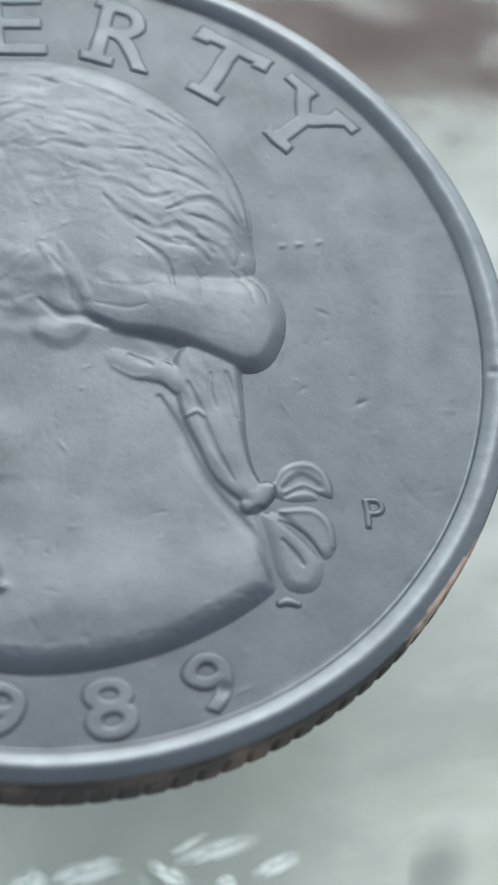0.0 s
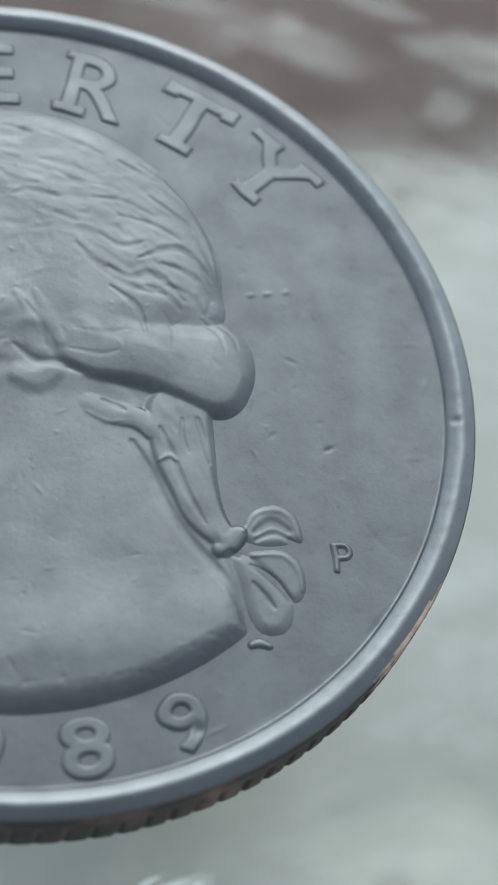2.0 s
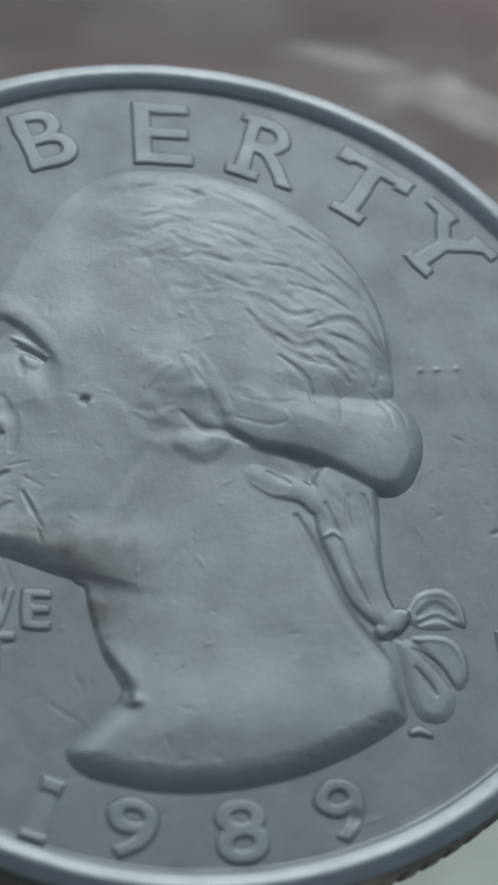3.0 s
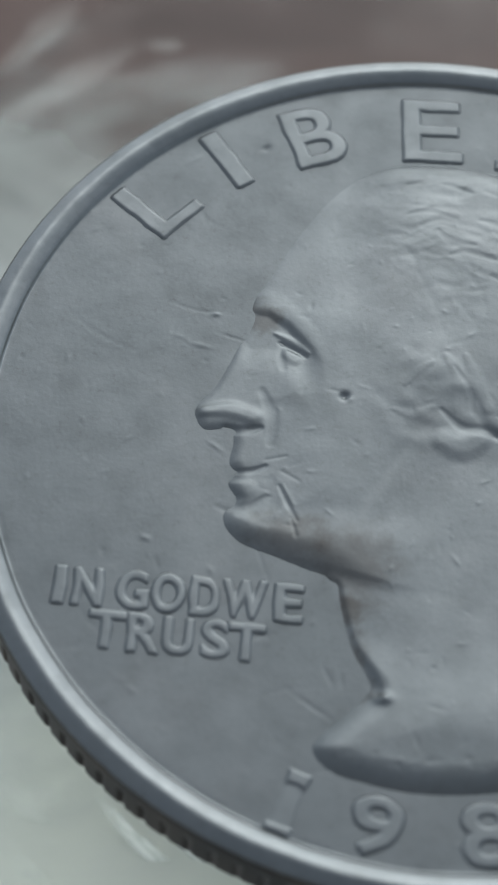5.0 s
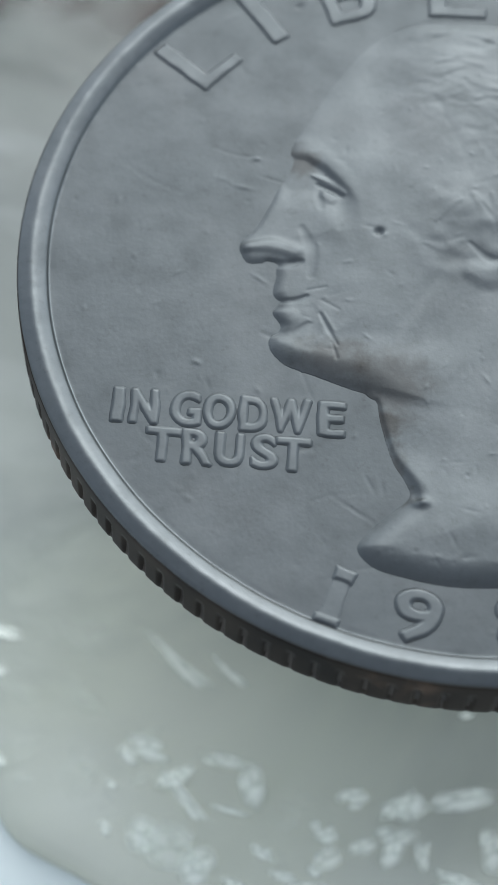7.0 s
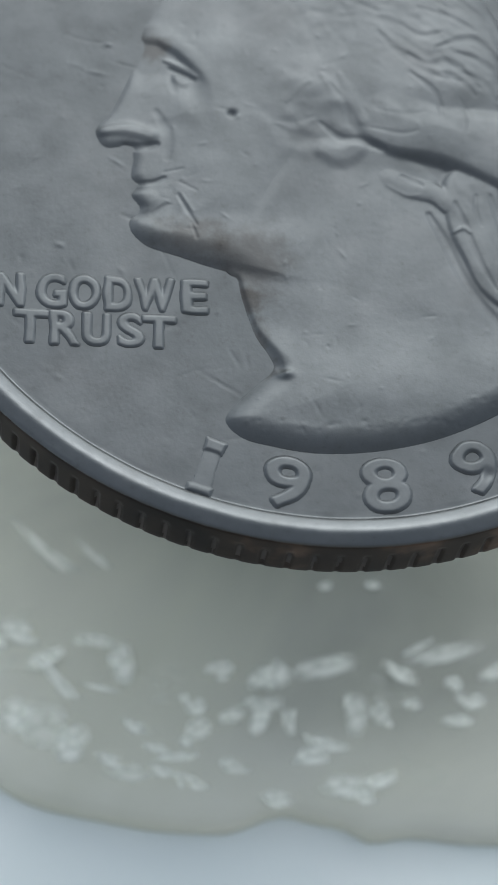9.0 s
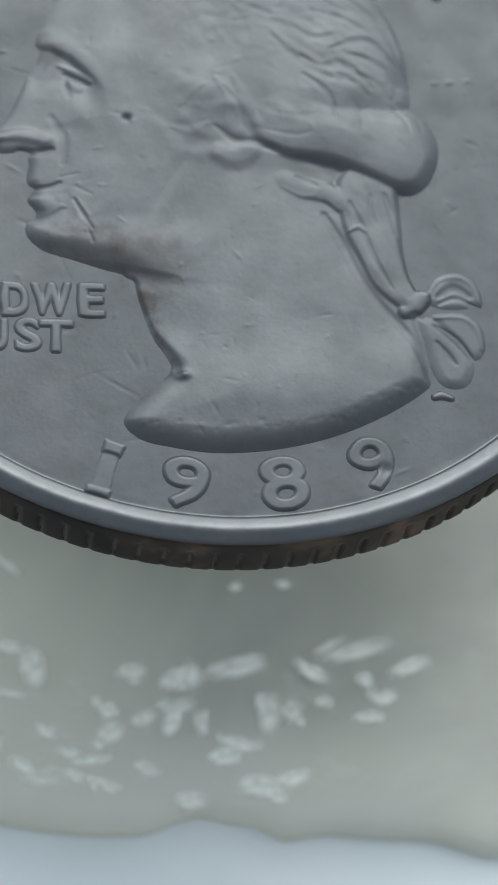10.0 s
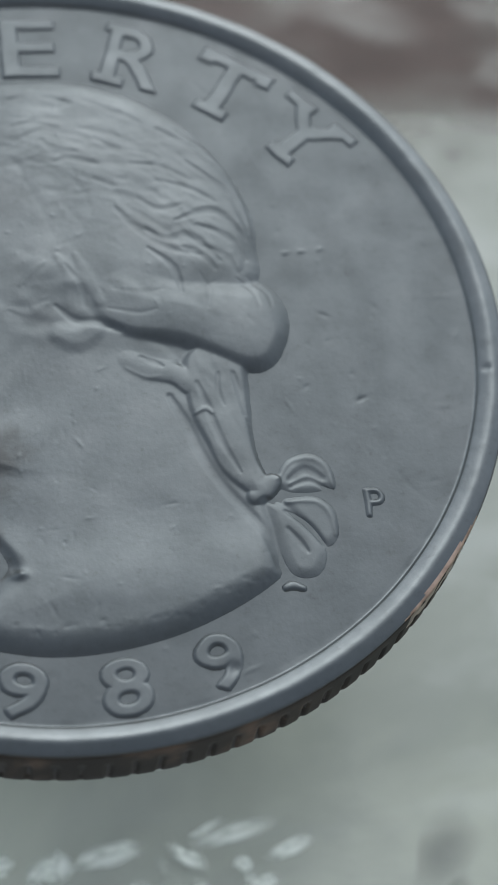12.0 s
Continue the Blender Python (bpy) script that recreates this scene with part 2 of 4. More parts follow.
def depth_inside(x, y, outline):
    """Distance from the outline, positive inside."""
    best = np.full(x.shape, 1e9)
    inside = np.zeros(x.shape, bool)
    for (ax, ay), (bx, by) in zip(outline, np.roll(outline, -1, 0)):
        dx, dy = bx - ax, by - ay
        t = np.clip(((x - ax) * dx + (y - ay) * dy) / (dx * dx + dy * dy + 1e-12), 0, 1)
        best = np.minimum(best, (x - ax - t * dx) ** 2 + (y - ay - t * dy) ** 2)
        inside ^= ((ay > y) != (by > y)) & (x < (bx - ax) * (y - ay) / (by - ay + 1e-12) + ax)
    return np.where(inside, 1, -1) * np.sqrt(best)


def stroke(x, y, path, steps=4):
    """Closeness to a bent stroke of rows x, y, half-width: 1 on its line, 0 at its side and beyond."""
    p = spline(path, False, steps)
    best = np.full(x.shape, -1.0)
    for (ax, ay, aw), (bx, by, bw) in zip(p[:-1], p[1:]):
        dx, dy = bx - ax, by - ay
        t = np.clip(((x - ax) * dx + (y - ay) * dy) / (dx * dx + dy * dy + 1e-12), 0, 1)
        best = np.maximum(best, 1 - np.hypot(x - ax - t * dx, y - ay - t * dy) / (aw + (bw - aw) * t))
    return np.clip(best, 0, 1)


def dome(d, width, power=2.0):
    t = np.clip(d / width, 0, 1)
    return (1 - (1 - t) ** power) ** (1 / power) if power != 1 else t


def rise(d, width):
    """A rounded shoulder that flattens out inwards."""
    return 1 - (1 - np.clip(d / width, 0, 1)) ** 2


def smooth_max(a, b, k=0.04):
    h = np.clip(0.5 + 0.5 * (a - b) / k, 0, 1)
    return b + (a - b) * h + k * h * (1 - h)


# ---- the surroundings: table, paper, an added light-blocking wall behind the camera ----
def slab(name, x0, x1, y0, y1, z0, z1, mat, kind, label, category, nx=2, ny=2, ripple=0.0):
    xs, ys = np.linspace(x0, x1, nx), np.linspace(y0, y1, ny)
    gx, gy = np.meshgrid(xs, ys)
    gz = z1 + ripple * value_noise(gx / 9 + 3, gy / 9 + 7, 5)
    top = np.stack([gx, gy, gz], -1).reshape(-1, 3)
    low = top.copy()
    low[:, 2] = z0
    f = grid_faces(ny, nx)
    n = nx * ny
    ring = list(range(nx)) + [nx * k + nx - 1 for k in range(1, ny)] + [n - 1 - k for k in range(1, nx)] + [nx * k for k in range(ny - 2, 0, -1)]
    sides = [[a, a + n, b + n, b][::-1] for a, b in zip(ring, ring[1:] + ring[:1])]
    faces = f.tolist() + (f[:, ::-1] + n).tolist() + sides
    ob = mesh_object(name, np.concatenate([top, low]), faces, mat, smooth=False)
    return tagged(ob, label, category, kind=kind)


TABLE_Z = -0.8
slab("tabletop", -300, 300, -260, 240, -28, TABLE_Z, WOOD, "structure", "worn brown wooden tabletop under the glass dish", "table top")
slab("paper_sheet", -105, 92, -140, 2.0, TABLE_Z, TABLE_Z + 0.2, PAPER, "", "pale blue paper sheet lying under the glass dish", "paper", 40, 30)


# ---- the glass dish that holds the coin up ----


def wall_material():
    m, n, l, b = material("grey_light_block", 0.85)
    v = noise_node(n, l, 6, 5, 0.6)
    a = ramp(n, l, v.outputs["Fac"], [(0.35, (0.20, 0.185, 0.17)), (0.65, (0.28, 0.265, 0.245))])
    l.new(a.outputs["Color"], b.inputs["Base Color"])
    return m


# unseen wall, added to darken slopes that face the camera side
slab("light_block_south", -300, 300, -272, -260, -28, 225, wall_material(), "structure", "plain grey wall at the near end of the table, added to block light", "wall")
DISH_X, DISH_Y = 13.0, 7.3


def glass_dish():
    thing = tagged(new("glass_dish"), "clouded pale green glass dish with glints painted as white flecks, standing on the table", "dish")
    base = TABLE_Z + 0.2
    prof = [(23.4, base), (23.38, -0.25), (23.25, -0.10), (22.95, 0.0), (22.5, 0.05), (22.0, 0.06), (21.4, 0.05), (20.8, 0.03), (20.2, 0.01), (19.6, 0.0)]
    prof += [(r, 0.0) for r in np.linspace(19.0, 0.3, 12)]

    def uneven(r, z, a):
        """A rounded oblong with a wavy, chipped rim."""
        rim = smoothstep(19.5, 22.5, r)
        bent = 0.25 * np.sin(5 * a + 1) + 0.16 * np.sin(13 * a) + 0.12 * np.sin(29 * a + 2) + 0.07 * np.sin(47 * a)
        chip = 1.0 * np.exp(-((np.degrees(a) - 246.2) / 3.0) ** 4) + 0.7 * np.exp(-((np.degrees(a) - 255) / 6) ** 4)
        oblong = (np.abs(np.cos(a)) ** 3 + np.abs(np.sin(a)) ** 3) ** (-1 / 3)
        return (r + rim * (bent - chip)) * oblong, z

    v, f = lathe(prof, 480, (0, 0), uneven)
    v = v * (1.303, 1.035, 1.0) + (DISH_X, DISH_Y, 0)
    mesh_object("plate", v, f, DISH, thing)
    foot = [(6.2, -0.2), (5.0, 0.3), (4.4, 1.5), (4.2, 6.0), (4.6, 9.5), (6.0, 11.3), (7.0, 11.9), (6.9, 12.0), (0.2, 12.0)]
    v, f = lathe(foot, 64)
    mesh_object("boss", v, f, DISH, thing)
    return thing


dish = glass_dish()


def fleck_mesh(seed, mat):
    rnd = np.random.RandomState(seed)
    a = np.linspace(0, 2 * math.pi, 14, endpoint=False)
    edge = 1 + 0.22 * np.sin(2 * a + rnd.rand() * 6) + 0.16 * np.sin(3 * a + rnd.rand() * 6) + 0.17 * rnd.randn(14)
    v = [(0, 0, 0.045)]
    for s, z in ((0.55, 0.042), (0.85, 0.03), (1.0, -0.01)):
        v += [(s * e * math.cos(t), s * e * math.sin(t), z) for e, t in zip(edge, a)]
    f = [[0, 1 + k, 1 + (k + 1) % 14] for k in range(14)]
    for ring in (0, 1):
        o = 1 + 14 * ring
        f += [[o + k, o + 14 + k, o + 14 + (k + 1) % 14, o + (k + 1) % 14] for k in range(14)]
    me = bpy.data.meshes.new("fleck")
    me.from_pydata((np.array(v) * MM).tolist(), [], f)
    me.materials.append(mat)
    me.polygons.foreach_set("use_smooth", [True] * len(me.polygons))
    return me


GLINT_MESHES = [fleck_mesh(s, GLINT) for s in range(6)]
HAZE_MESHES = [fleck_mesh(s, HAZE) for s in range(6, 9)]
# centre x, y, half-length, half-width, turn
GLINTS_MIDDLE = [(-0.34, -10.6, 0.45, 0.48, 60), (1.15, -10.4, 1.15, 0.34, 8), (5.06, -10.0, 1.2, 0.28, 12), (5.3, -10.99, 0.32, 0.28, 0),
                 (2.1, -12.0, 0.36, 0.62, -10), (2.83, -11.92, 0.34, 0.42, 20), (-0.74, -11.62, 0.6, 0.24, 15), (-0.95, -12.12, 0.3, 0.5, -30),
                 (-0.05, -12.2, 0.22, 0.45, 20), (3.95, -11.64, 0.3, 0.22, 0), (1.16, -12.88, 0.7, 0.25, -10), (0.6, -13.29, 0.62, 0.34, 3),
                 (1.62, -14.26, 0.85, 0.36, -8), (-0.53, -14.57, 0.5, 0.26, -5), (-1.75, -13.56, 0.5, 0.26, -15), (-2.88, -12.37, 0.5, 0.34, 20)]
GLINTS_SIDE = [(-4.12, -12.91, 0.5, 0.16, -12), (-3.6, -13.2, 0.75, 0.16, 5), (-3.95, -13.68, 0.5, 0.2, -25), (-3.0, -14.06, 0.62, 0.22, -30),
               (-2.9, -11.62, 0.35, 0.3, 0), (-1.82, -11.92, 0.5, 0.22, 15), (-4.81, -12.2, 0.4, 0.2, -30), (-7.5, -12.25, 0.9, 0.72, -20),
               (-8.35, -11.85, 0.6, 0.5, -50), (-6.7, -12.6, 0.55, 0.42, 20), (-6.9, -11.0, 1.35, 0.22, -50), (-7.3, -6.5, 1.5, 0.26, -42),
               (-5.14, -10.2, 0.4, 0.65, 5), (-8.33, -9.13, 0.7, 0.36, -20), (-10.75, -5.5, 0.9, 0.36, -35), (-5.9, -9.4, 0.6, 0.2, -12)]
GLINTS_EDGE = [(1.44, -7.62, 0.26, 0.14, 10), (3.01, -7.59, 0.28, 0.15, 0), (-10.5, -10.0, 0.5, 0.8, 20), (-10.4, -7.6, 0.9, 0.35, -40),
               (6.8, -10.6, 0.7, 0.25, 20), (5.86, -11.6, 0.45, 0.25, 10), (5.3, -12.2, 0.6, 0.2, 0), (-2.1, -10.4, 0.5, 0.28, 10)]
# broad milky blotches on the far side and on the shoulder of the rim
BLOTCHES = [(14.2, 23.2, 2.0, 0.9, -28), (13.7, 24.5, 0.8, 0.35, -25), (19.0, 23.6, 0.8, 0.5, -10), (19.5, 20.2, 0.9, 0.7, 30), (17.6, 25.6, 1.8, 0.5, -20),
            (19.3, 14.2, 1.6, 0.7, -25), (-12.2, 22.2, 2.6, 0.5, 40), (-13.3, 24.6, 1.8, 0.5, 55), (-8.4, 24.6, 0.6, 0.25, 0), (9.5, 25.4, 2.2, 0.4, -8)]
scatter = random.Random(9)


def fleck(kinds, fx, fy, fl, fw, turn, tilt=0.0):
    """A pale flat patch, mostly a painted glint; its near edge sinks in when it is tilted."""
    ob = new("fleck", scatter.choice(kinds))
    ob.parent = dish
    lift = 0.012 + 0.0006 * len(dish.children) + 0.75 * fw * math.sin(radians(tilt))
    ob.matrix_basis = pose(fx * MM, fy * MM, lift * MM, tilt, 0, 0) @ pose(0, 0, 0, 0, 0, turn) @ Matrix.Diagonal((fl, fw, 0.15, 1))


for fx, fy, fl, fw, turn in GLINTS_MIDDLE + GLINTS_SIDE + GLINTS_EDGE:
    # those on the far flank are thin milky streaks
    kinds = GLINT_MESHES if fx > -9.5 else HAZE_MESHES
    fleck(kinds, fx, fy, 1.2 * fl, 1.25 * fw, turn, scatter.uniform(10, 28))
    # a smaller bit beside each
    fleck(kinds, fx + scatter.uniform(-1, 1) * fl, fy + scatter.uniform(-1, 1) * fw, scatter.uniform(0.4, 0.7) * fl, scatter.uniform(0.5, 0.9) * fw,
          turn + scatter.uniform(-40, 40), scatter.uniform(5, 30))
for fx, fy, fl, fw, turn in BLOTCHES:
    fleck(HAZE_MESHES, fx, fy, 1.5 * fl, 1.6 * fw, turn)


def smudge_material():
    m, n, l, b = material("grey_smudge", 0.5)
    v = noise_node(n, l, 900, 4, 0.6)
    a = ramp(n, l, v.outputs["Fac"], [(0.35, (0.071, 0.075, 0.078)), (0.6, (0.128, 0.131, 0.135))])
    l.new(a.outputs["Color"], b.inputs["Base Color"])
    co = n.new("ShaderNodeTexCoord")
    far = n.new("ShaderNodeVectorMath")
    far.operation = "LENGTH"
    l.new(co.outputs["Object"], far.inputs[0])
    thin = n.new("ShaderNodeMapRange")
    thin.interpolation_type = "SMOOTHSTEP"
    for slot, val in (("From Min", 0.1 * MM), ("From Max", 1.1 * MM), ("To Min", 0.3), ("To Max", 0.0)):
        thin.inputs[slot].default_value = val
    l.new(far.outputs["Value"], thin.inputs["Value"])
    l.new(thin.outputs["Result"], b.inputs["Alpha"])
    return m


SMUDGE_MESH = fleck_mesh(9, smudge_material())
for fx, fy, fl, fw, turn in ((11.64, -11.06, 1.7, 1.1, 40), (11.9, -12.4, 0.6, 0.7, -20)):
    ob = tagged(new("smudge", SMUDGE_MESH), "grey smudge on the glass")
    ob.parent = dish
    ob.matrix_basis = pose(fx * MM, fy * MM, 0, 0, 0, turn) @ Matrix.Diagonal((fl, fw, 1, 1))
rnd = random.Random(4)
for k in range(40):
    fx = rnd.uniform(-14, 5)
    fy = -13.6 + 0.03 * fx * fx + rnd.uniform(-1.2, 3.4)
    size = rnd.uniform(0.15, 0.4)
    fleck(HAZE_MESHES if k % 3 else GLINT_MESHES, fx, fy, size * rnd.uniform(1, 2.4), size, rnd.uniform(-50, 30))


# ---- the coin ----
RADIUS = 12.13
coin = tagged(new("coin"), "worn silver-grey coin with a profile bust and raised lettering", "coin")


def nicked(r, z, a):
    """The field's dents and scratches."""
    x, y = r * np.cos(a), r * np.sin(a)
    low = 0.005 * value_noise(x * 0.7, y * 0.7, 11) + 0.0008 * value_noise(x * 4, y * 4, 12)
    dents = np.zeros_like(x)
    pick = np.random.RandomState(21)
    for _ in range(240):
        q, t = 11.0 * math.sqrt(pick.rand()), pick.rand() * 2 * math.pi
        cx, cy, turn, ln, wd, h = q * math.cos(t), q * math.sin(t), pick.rand() * 3.14, 0.04 + 0.25 * pick.rand() ** 3, 0.03 + 0.03 * pick.rand(), pick.choice([-1, 1]) * (0.004 + 0.012 * pick.rand())
        u = (x - cx) * math.cos(turn) + (y - cy) * math.sin(turn)
        v = -(x - cx) * math.sin(turn) + (y - cy) * math.cos(turn)
        dents += h * np.exp(-(u / ln) ** 2 - (v / wd) ** 2)
    for cx, cy, turn, ln, wd, h in ((6.4, 2.2, 0.2, 0.10, 0.06, 0.03), (6.86, 2.24, 0.1, 0.10, 0.05, 0.035), (7.4, 2.3, 0.3, 0.09, 0.05, 0.03),
                                    (7.85, -2.6, 0.4, 0.16, 0.05, -0.03), (8.25, -1.7, 1.5, 0.3, 0.04, -0.014), (-4.75, 8.77, 0.6, 0.12, 0.09, -0.05),
                                    (-5.86, 3.2, 0.2, 0.09, 0.05, 0.035), (-7.25, -3.4, -0.3, 0.12, 0.05, 0.025), (-3.2, -7.5, -0.6, 0.5, 0.04, -0.012),
                                    (7.2, 0.1, -0.5, 0.18, 0.05, -0.02), (10.4, 0.6, 0.0, 0.5, 0.03, 0.012)):
        u = (x - cx) * math.cos(turn) + (y - cy) * math.sin(turn)
        v = -(x - cx) * math.sin(turn) + (y - cy) * math.cos(turn)
        dents += h * np.exp(-(u / ln) ** 2 - (v / wd) ** 2)
    for _ in range(28):
        cx, cy, turn, ln, wd, h = pick.uniform(-10, 10), pick.uniform(-10, 10), pick.rand() * 3.14, 0.3 + 0.7 * pick.rand(), 0.035, -0.003 - 0.006 * pick.rand()
        u = (x - cx) * math.cos(turn) + (y - cy) * math.sin(turn)
        v = -(x - cx) * math.sin(turn) + (y - cy) * math.cos(turn) + 0.1 * (u / ln) ** 2
        dents += h * np.exp(-(u / ln) ** 4 - (v / wd) ** 2)
    keep = smoothstep(11.25, 11.1, r)
    worn = 0.006 * value_noise(x * 1.3, y * 1.3, 14) + 0.004 * value_noise(x * 4, y * 4, 15) + 0.0015 * value_noise(x * 11, y * 11, 17)
    worn = worn - 0.035 * np.exp(-((x - 11.40) / 0.12) ** 2 - ((y + 1.9) / 0.09) ** 2)
    return r + 0.012 * value_noise(x * 0.8, y * 0.8, 16) * smoothstep(11.2, 11.4, r) * smoothstep(12.0, 11.8, r), z + (low + dents) * keep + worn * (1 - keep)


def copper_material():
    m, n, l, b = material("bare_copper_glint", 0.38, 1.0)
    v = noise_node(n, l, 1400, 4, 0.6)
    a = ramp(n, l, v.outputs["Fac"], [(0.35, (0.114, 0.075, 0.057)), (0.6, (0.369, 0.270, 0.206))])
    l.new(a.outputs["Color"], b.inputs["Base Color"])
    return m


COPPER = copper_material()


def coin_disc():
    prof = [(r, FIELD) for r in np.linspace(0.02, 11.15, 225)]
    prof += [(r, FIELD + h) for r, h in (
        (11.22, 0.0), (11.26, 0.002), (11.29, 0.014), (11.315, 0.046), (11.338, 0.082), (11.365, 0.108), (11.41, 0.134), (11.47, 0.164), (11.53, 0.192),
        (11.59, 0.217), (11.65, 0.236), (11.70, 0.245), (11.75, 0.244), (11.80, 0.234), (11.86, 0.217), (11.93, 0.196), (12.00, 0.174), (12.05, 0.157),
        (12.085, 0.138), (12.105, 0.110))]
    v, f = lathe(prof, 900, (0, 0), nicked)
    disc = mesh_object("face_disc", v, f, NICKEL, coin)
    disc.data.materials.append(RIM)
    pick = (np.hypot(v[:, 0], v[:, 1]) > 11.25)[f].all(1).astype(int)
    # bare copper on the rim's shoulder, brightened as a painted highlight
    disc.data.materials.append(COPPER)
    mid = v[f].mean(1)
    turn = np.degrees(np.arctan2(mid[:, 1], mid[:, 0])) % 360
    pick[np.hypot(mid[:, 0], mid[:, 1]) > 12.0 + 0.07 * ((turn - 319.5) / 7.5) ** 2] = 2
    disc.data.polygons.foreach_set("material_index", pick)
    back = [(11.93, COIN_Z + 0.05), (11.9, COIN_Z), (11.4, COIN_Z), (0.05, COIN_Z + 0.005)]
    v, f = lathe(back, 300)
    mesh_object("back_disc", v, f, NICKEL, coin)


def gap_shade_material():
    m, n, l, b = material("dark_gap_shade", 0.8)
    v = noise_node(n, l, 900, 3, 0.6)
    a = ramp(n, l, v.outputs["Fac"], [(0.35, (0.018, 0.014, 0.012)), (0.65, (0.05, 0.04, 0.034))])
    l.new(a.outputs["Color"], b.inputs["Base Color"])
    return m


def reeded_edge():
    rings = [(12.100, FIELD + 0.115, 0.0), (12.115, FIELD + 0.09, 0.0), (12.122, FIELD + 0.03, 0.0), (12.126, FIELD - 0.04, 0.0), (12.128, FIELD - 0.10, 0.0), (12.13, FIELD - 0.25, 0.0), (12.13, FIELD - 0.40, 0.0), (12.13, FIELD - 0.46, 0.10),
             (12.13, COIN_Z + 0.85, 0.17), (12.13, COIN_Z + 0.55, 0.17), (12.13, COIN_Z + 0.3, 0.15), (12.12, COIN_Z + 0.14, 0.08), (12.09, COIN_Z + 0.05, 0.04), (11.9, COIN_Z + 0.0, 0.0)]
    depth = np.array([d for _, _, d in rings])[:, None]

    def reeds(r, z, a):
        wave = 0.5 - 0.5 * np.tanh(5.0 * (np.sin(119 * a + 0.3 * np.sin(3 * a)) + 0.72))
        worn = 0.8 + 0.2 * np.sin(5 * a + 1.0) + 0.15 * value_noise(19 * a + 0 * r, 3 * z, 51)
        return r - depth * wave * worn, z + 0.03 * value_noise(7 * a + 0 * r, z, 52) * (depth > 0.05)

    v, f = lathe([(r, z) for r, z, _ in rings], 119 * 16, (0, 0), reeds)
    edge = mesh_object("reeded_edge", v, f, EDGE, coin, "brown worn copper reeded edge")
    # gap floors coloured dark to stand for the shade between the reeds
    edge.data.materials.append(gap_shade_material())
    low = np.hypot(v[:, 0], v[:, 1]) < 12.075
    pick = low[f].all(1).astype(int)
    # two bright stretches: a bare copper highlight and a nickel glint, both painted
    mid = v[f].mean(1)
    turn, high = np.degrees(np.arctan2(mid[:, 1], mid[:, 0])) % 360, mid[:, 2]
    patchy = value_noise(turn * 0.9, high * 4, 53)
    for glint_mat, a0, a1, least in ((nickel_material("nickel_glint", 0.3, 0.22, 2.6), 173, 189, -0.35), (COPPER, 312, 328, -0.5)):
        edge.data.materials.append(glint_mat)
        pick[(patchy > least) & (turn > a0) & (turn < a1) & (high > FIELD - 0.8) & (pick == 0)] = len(edge.data.materials) - 1
    edge.data.polygons.foreach_set("material_index", pick)


SKULL = [(5.45, 1.0), (5.66, 2.3), (5.68, 3.42), (5.36, 4.58), (4.8, 5.72), (3.98, 6.87), (2.48, 7.95), (0.92, 8.44), (-0.65, 8.47),
         (-1.6, 8.26), (-2.77, 7.53)]
PROFILE = [(-3.71, 6.26), (-4.17, 5.44), (-4.55, 4.64), (-4.91, 3.85), (-5.02, 3.36), (-5.02, 2.95), (-5.33, 2.13), (-5.82, 1.0),
           (-6.25, 0.44), (-6.25, 0.0), (-6.0, -0.33), (-5.45, -0.3), (-5.3, -0.55), (-5.38, -1.2), (-5.22, -1.5), (-5.37, -1.8),
           (-5.14, -2.25), (-5.42, -2.55), (-5.43, -2.9), (-5.2, -3.26), (-4.9, -3.5), (-4.18, -3.76), (-3.33, -4.11), (-2.65, -4.4)]
UNDER = [(-1.2, -5.2), (1.0, -3.6), (3.2, -1.6)]
NECK = [(-2.75, -3.6), (-2.66, -4.5), (-2.48, -5.4), (-2.26, -6.15), (-1.95, -6.7), (-1.85, -7.1), (-2.35, -7.6), (-3.05, -8.3),
        (-3.12, -8.67), (-2.76, -9.05), (-2.2, -9.25), (-0.86, -9.5), (0.6, -9.46), (2.09, -9.16), (3.64, -8.54), (4.8, -7.85),
        (5.02, -7.5), (4.98, -6.5), (4.8, -5.4), (4.1, -3.96), (3.5, -2.87), (3.2, -2.05), (2.8, -0.8), (0.0, 0.5)]
ROLL = [(0.3, 1.2), (0.87, 1.9), (1.94, 2.4), (2.79, 2.1), (3.49, 1.66), (4.79, 1.42), (5.7, 1.2), (6.2, 0.4), (6.13, -0.6),
        (5.6, -1.5), (4.75, -1.65), (3.11, -0.8), (1.69, -0.55), (0.6, 0.2)]


BOW_LOOP = [(5.12, -5.1), (5.35, -4.6), (5.65, -4.3), (6.2, -4.17), (6.65, -4.5), (6.8, -5.2), (6.3, -5.4), (5.6, -5.4)]
BOW_FOLD = [(5.2, -5.5), (6.1, -5.42), (6.6, -5.75), (6.72, -6.3), (6.55, -6.85), (6.15, -6.95), (5.7, -6.3)]
BOW_END = [(4.75, -5.6), (5.2, -5.5), (5.7, -5.95), (6.2, -6.7), (6.28, -7.25), (6.0, -7.75), (5.5, -7.82), (5.12, -7.5), (4.9, -6.5)]


BROW_X, BROW_Y = (-5.03, -4.53, -3.99, -3.61, -3.2, -2.9), (3.44, 3.44, 3.08, 2.63, 2.13, 1.75)
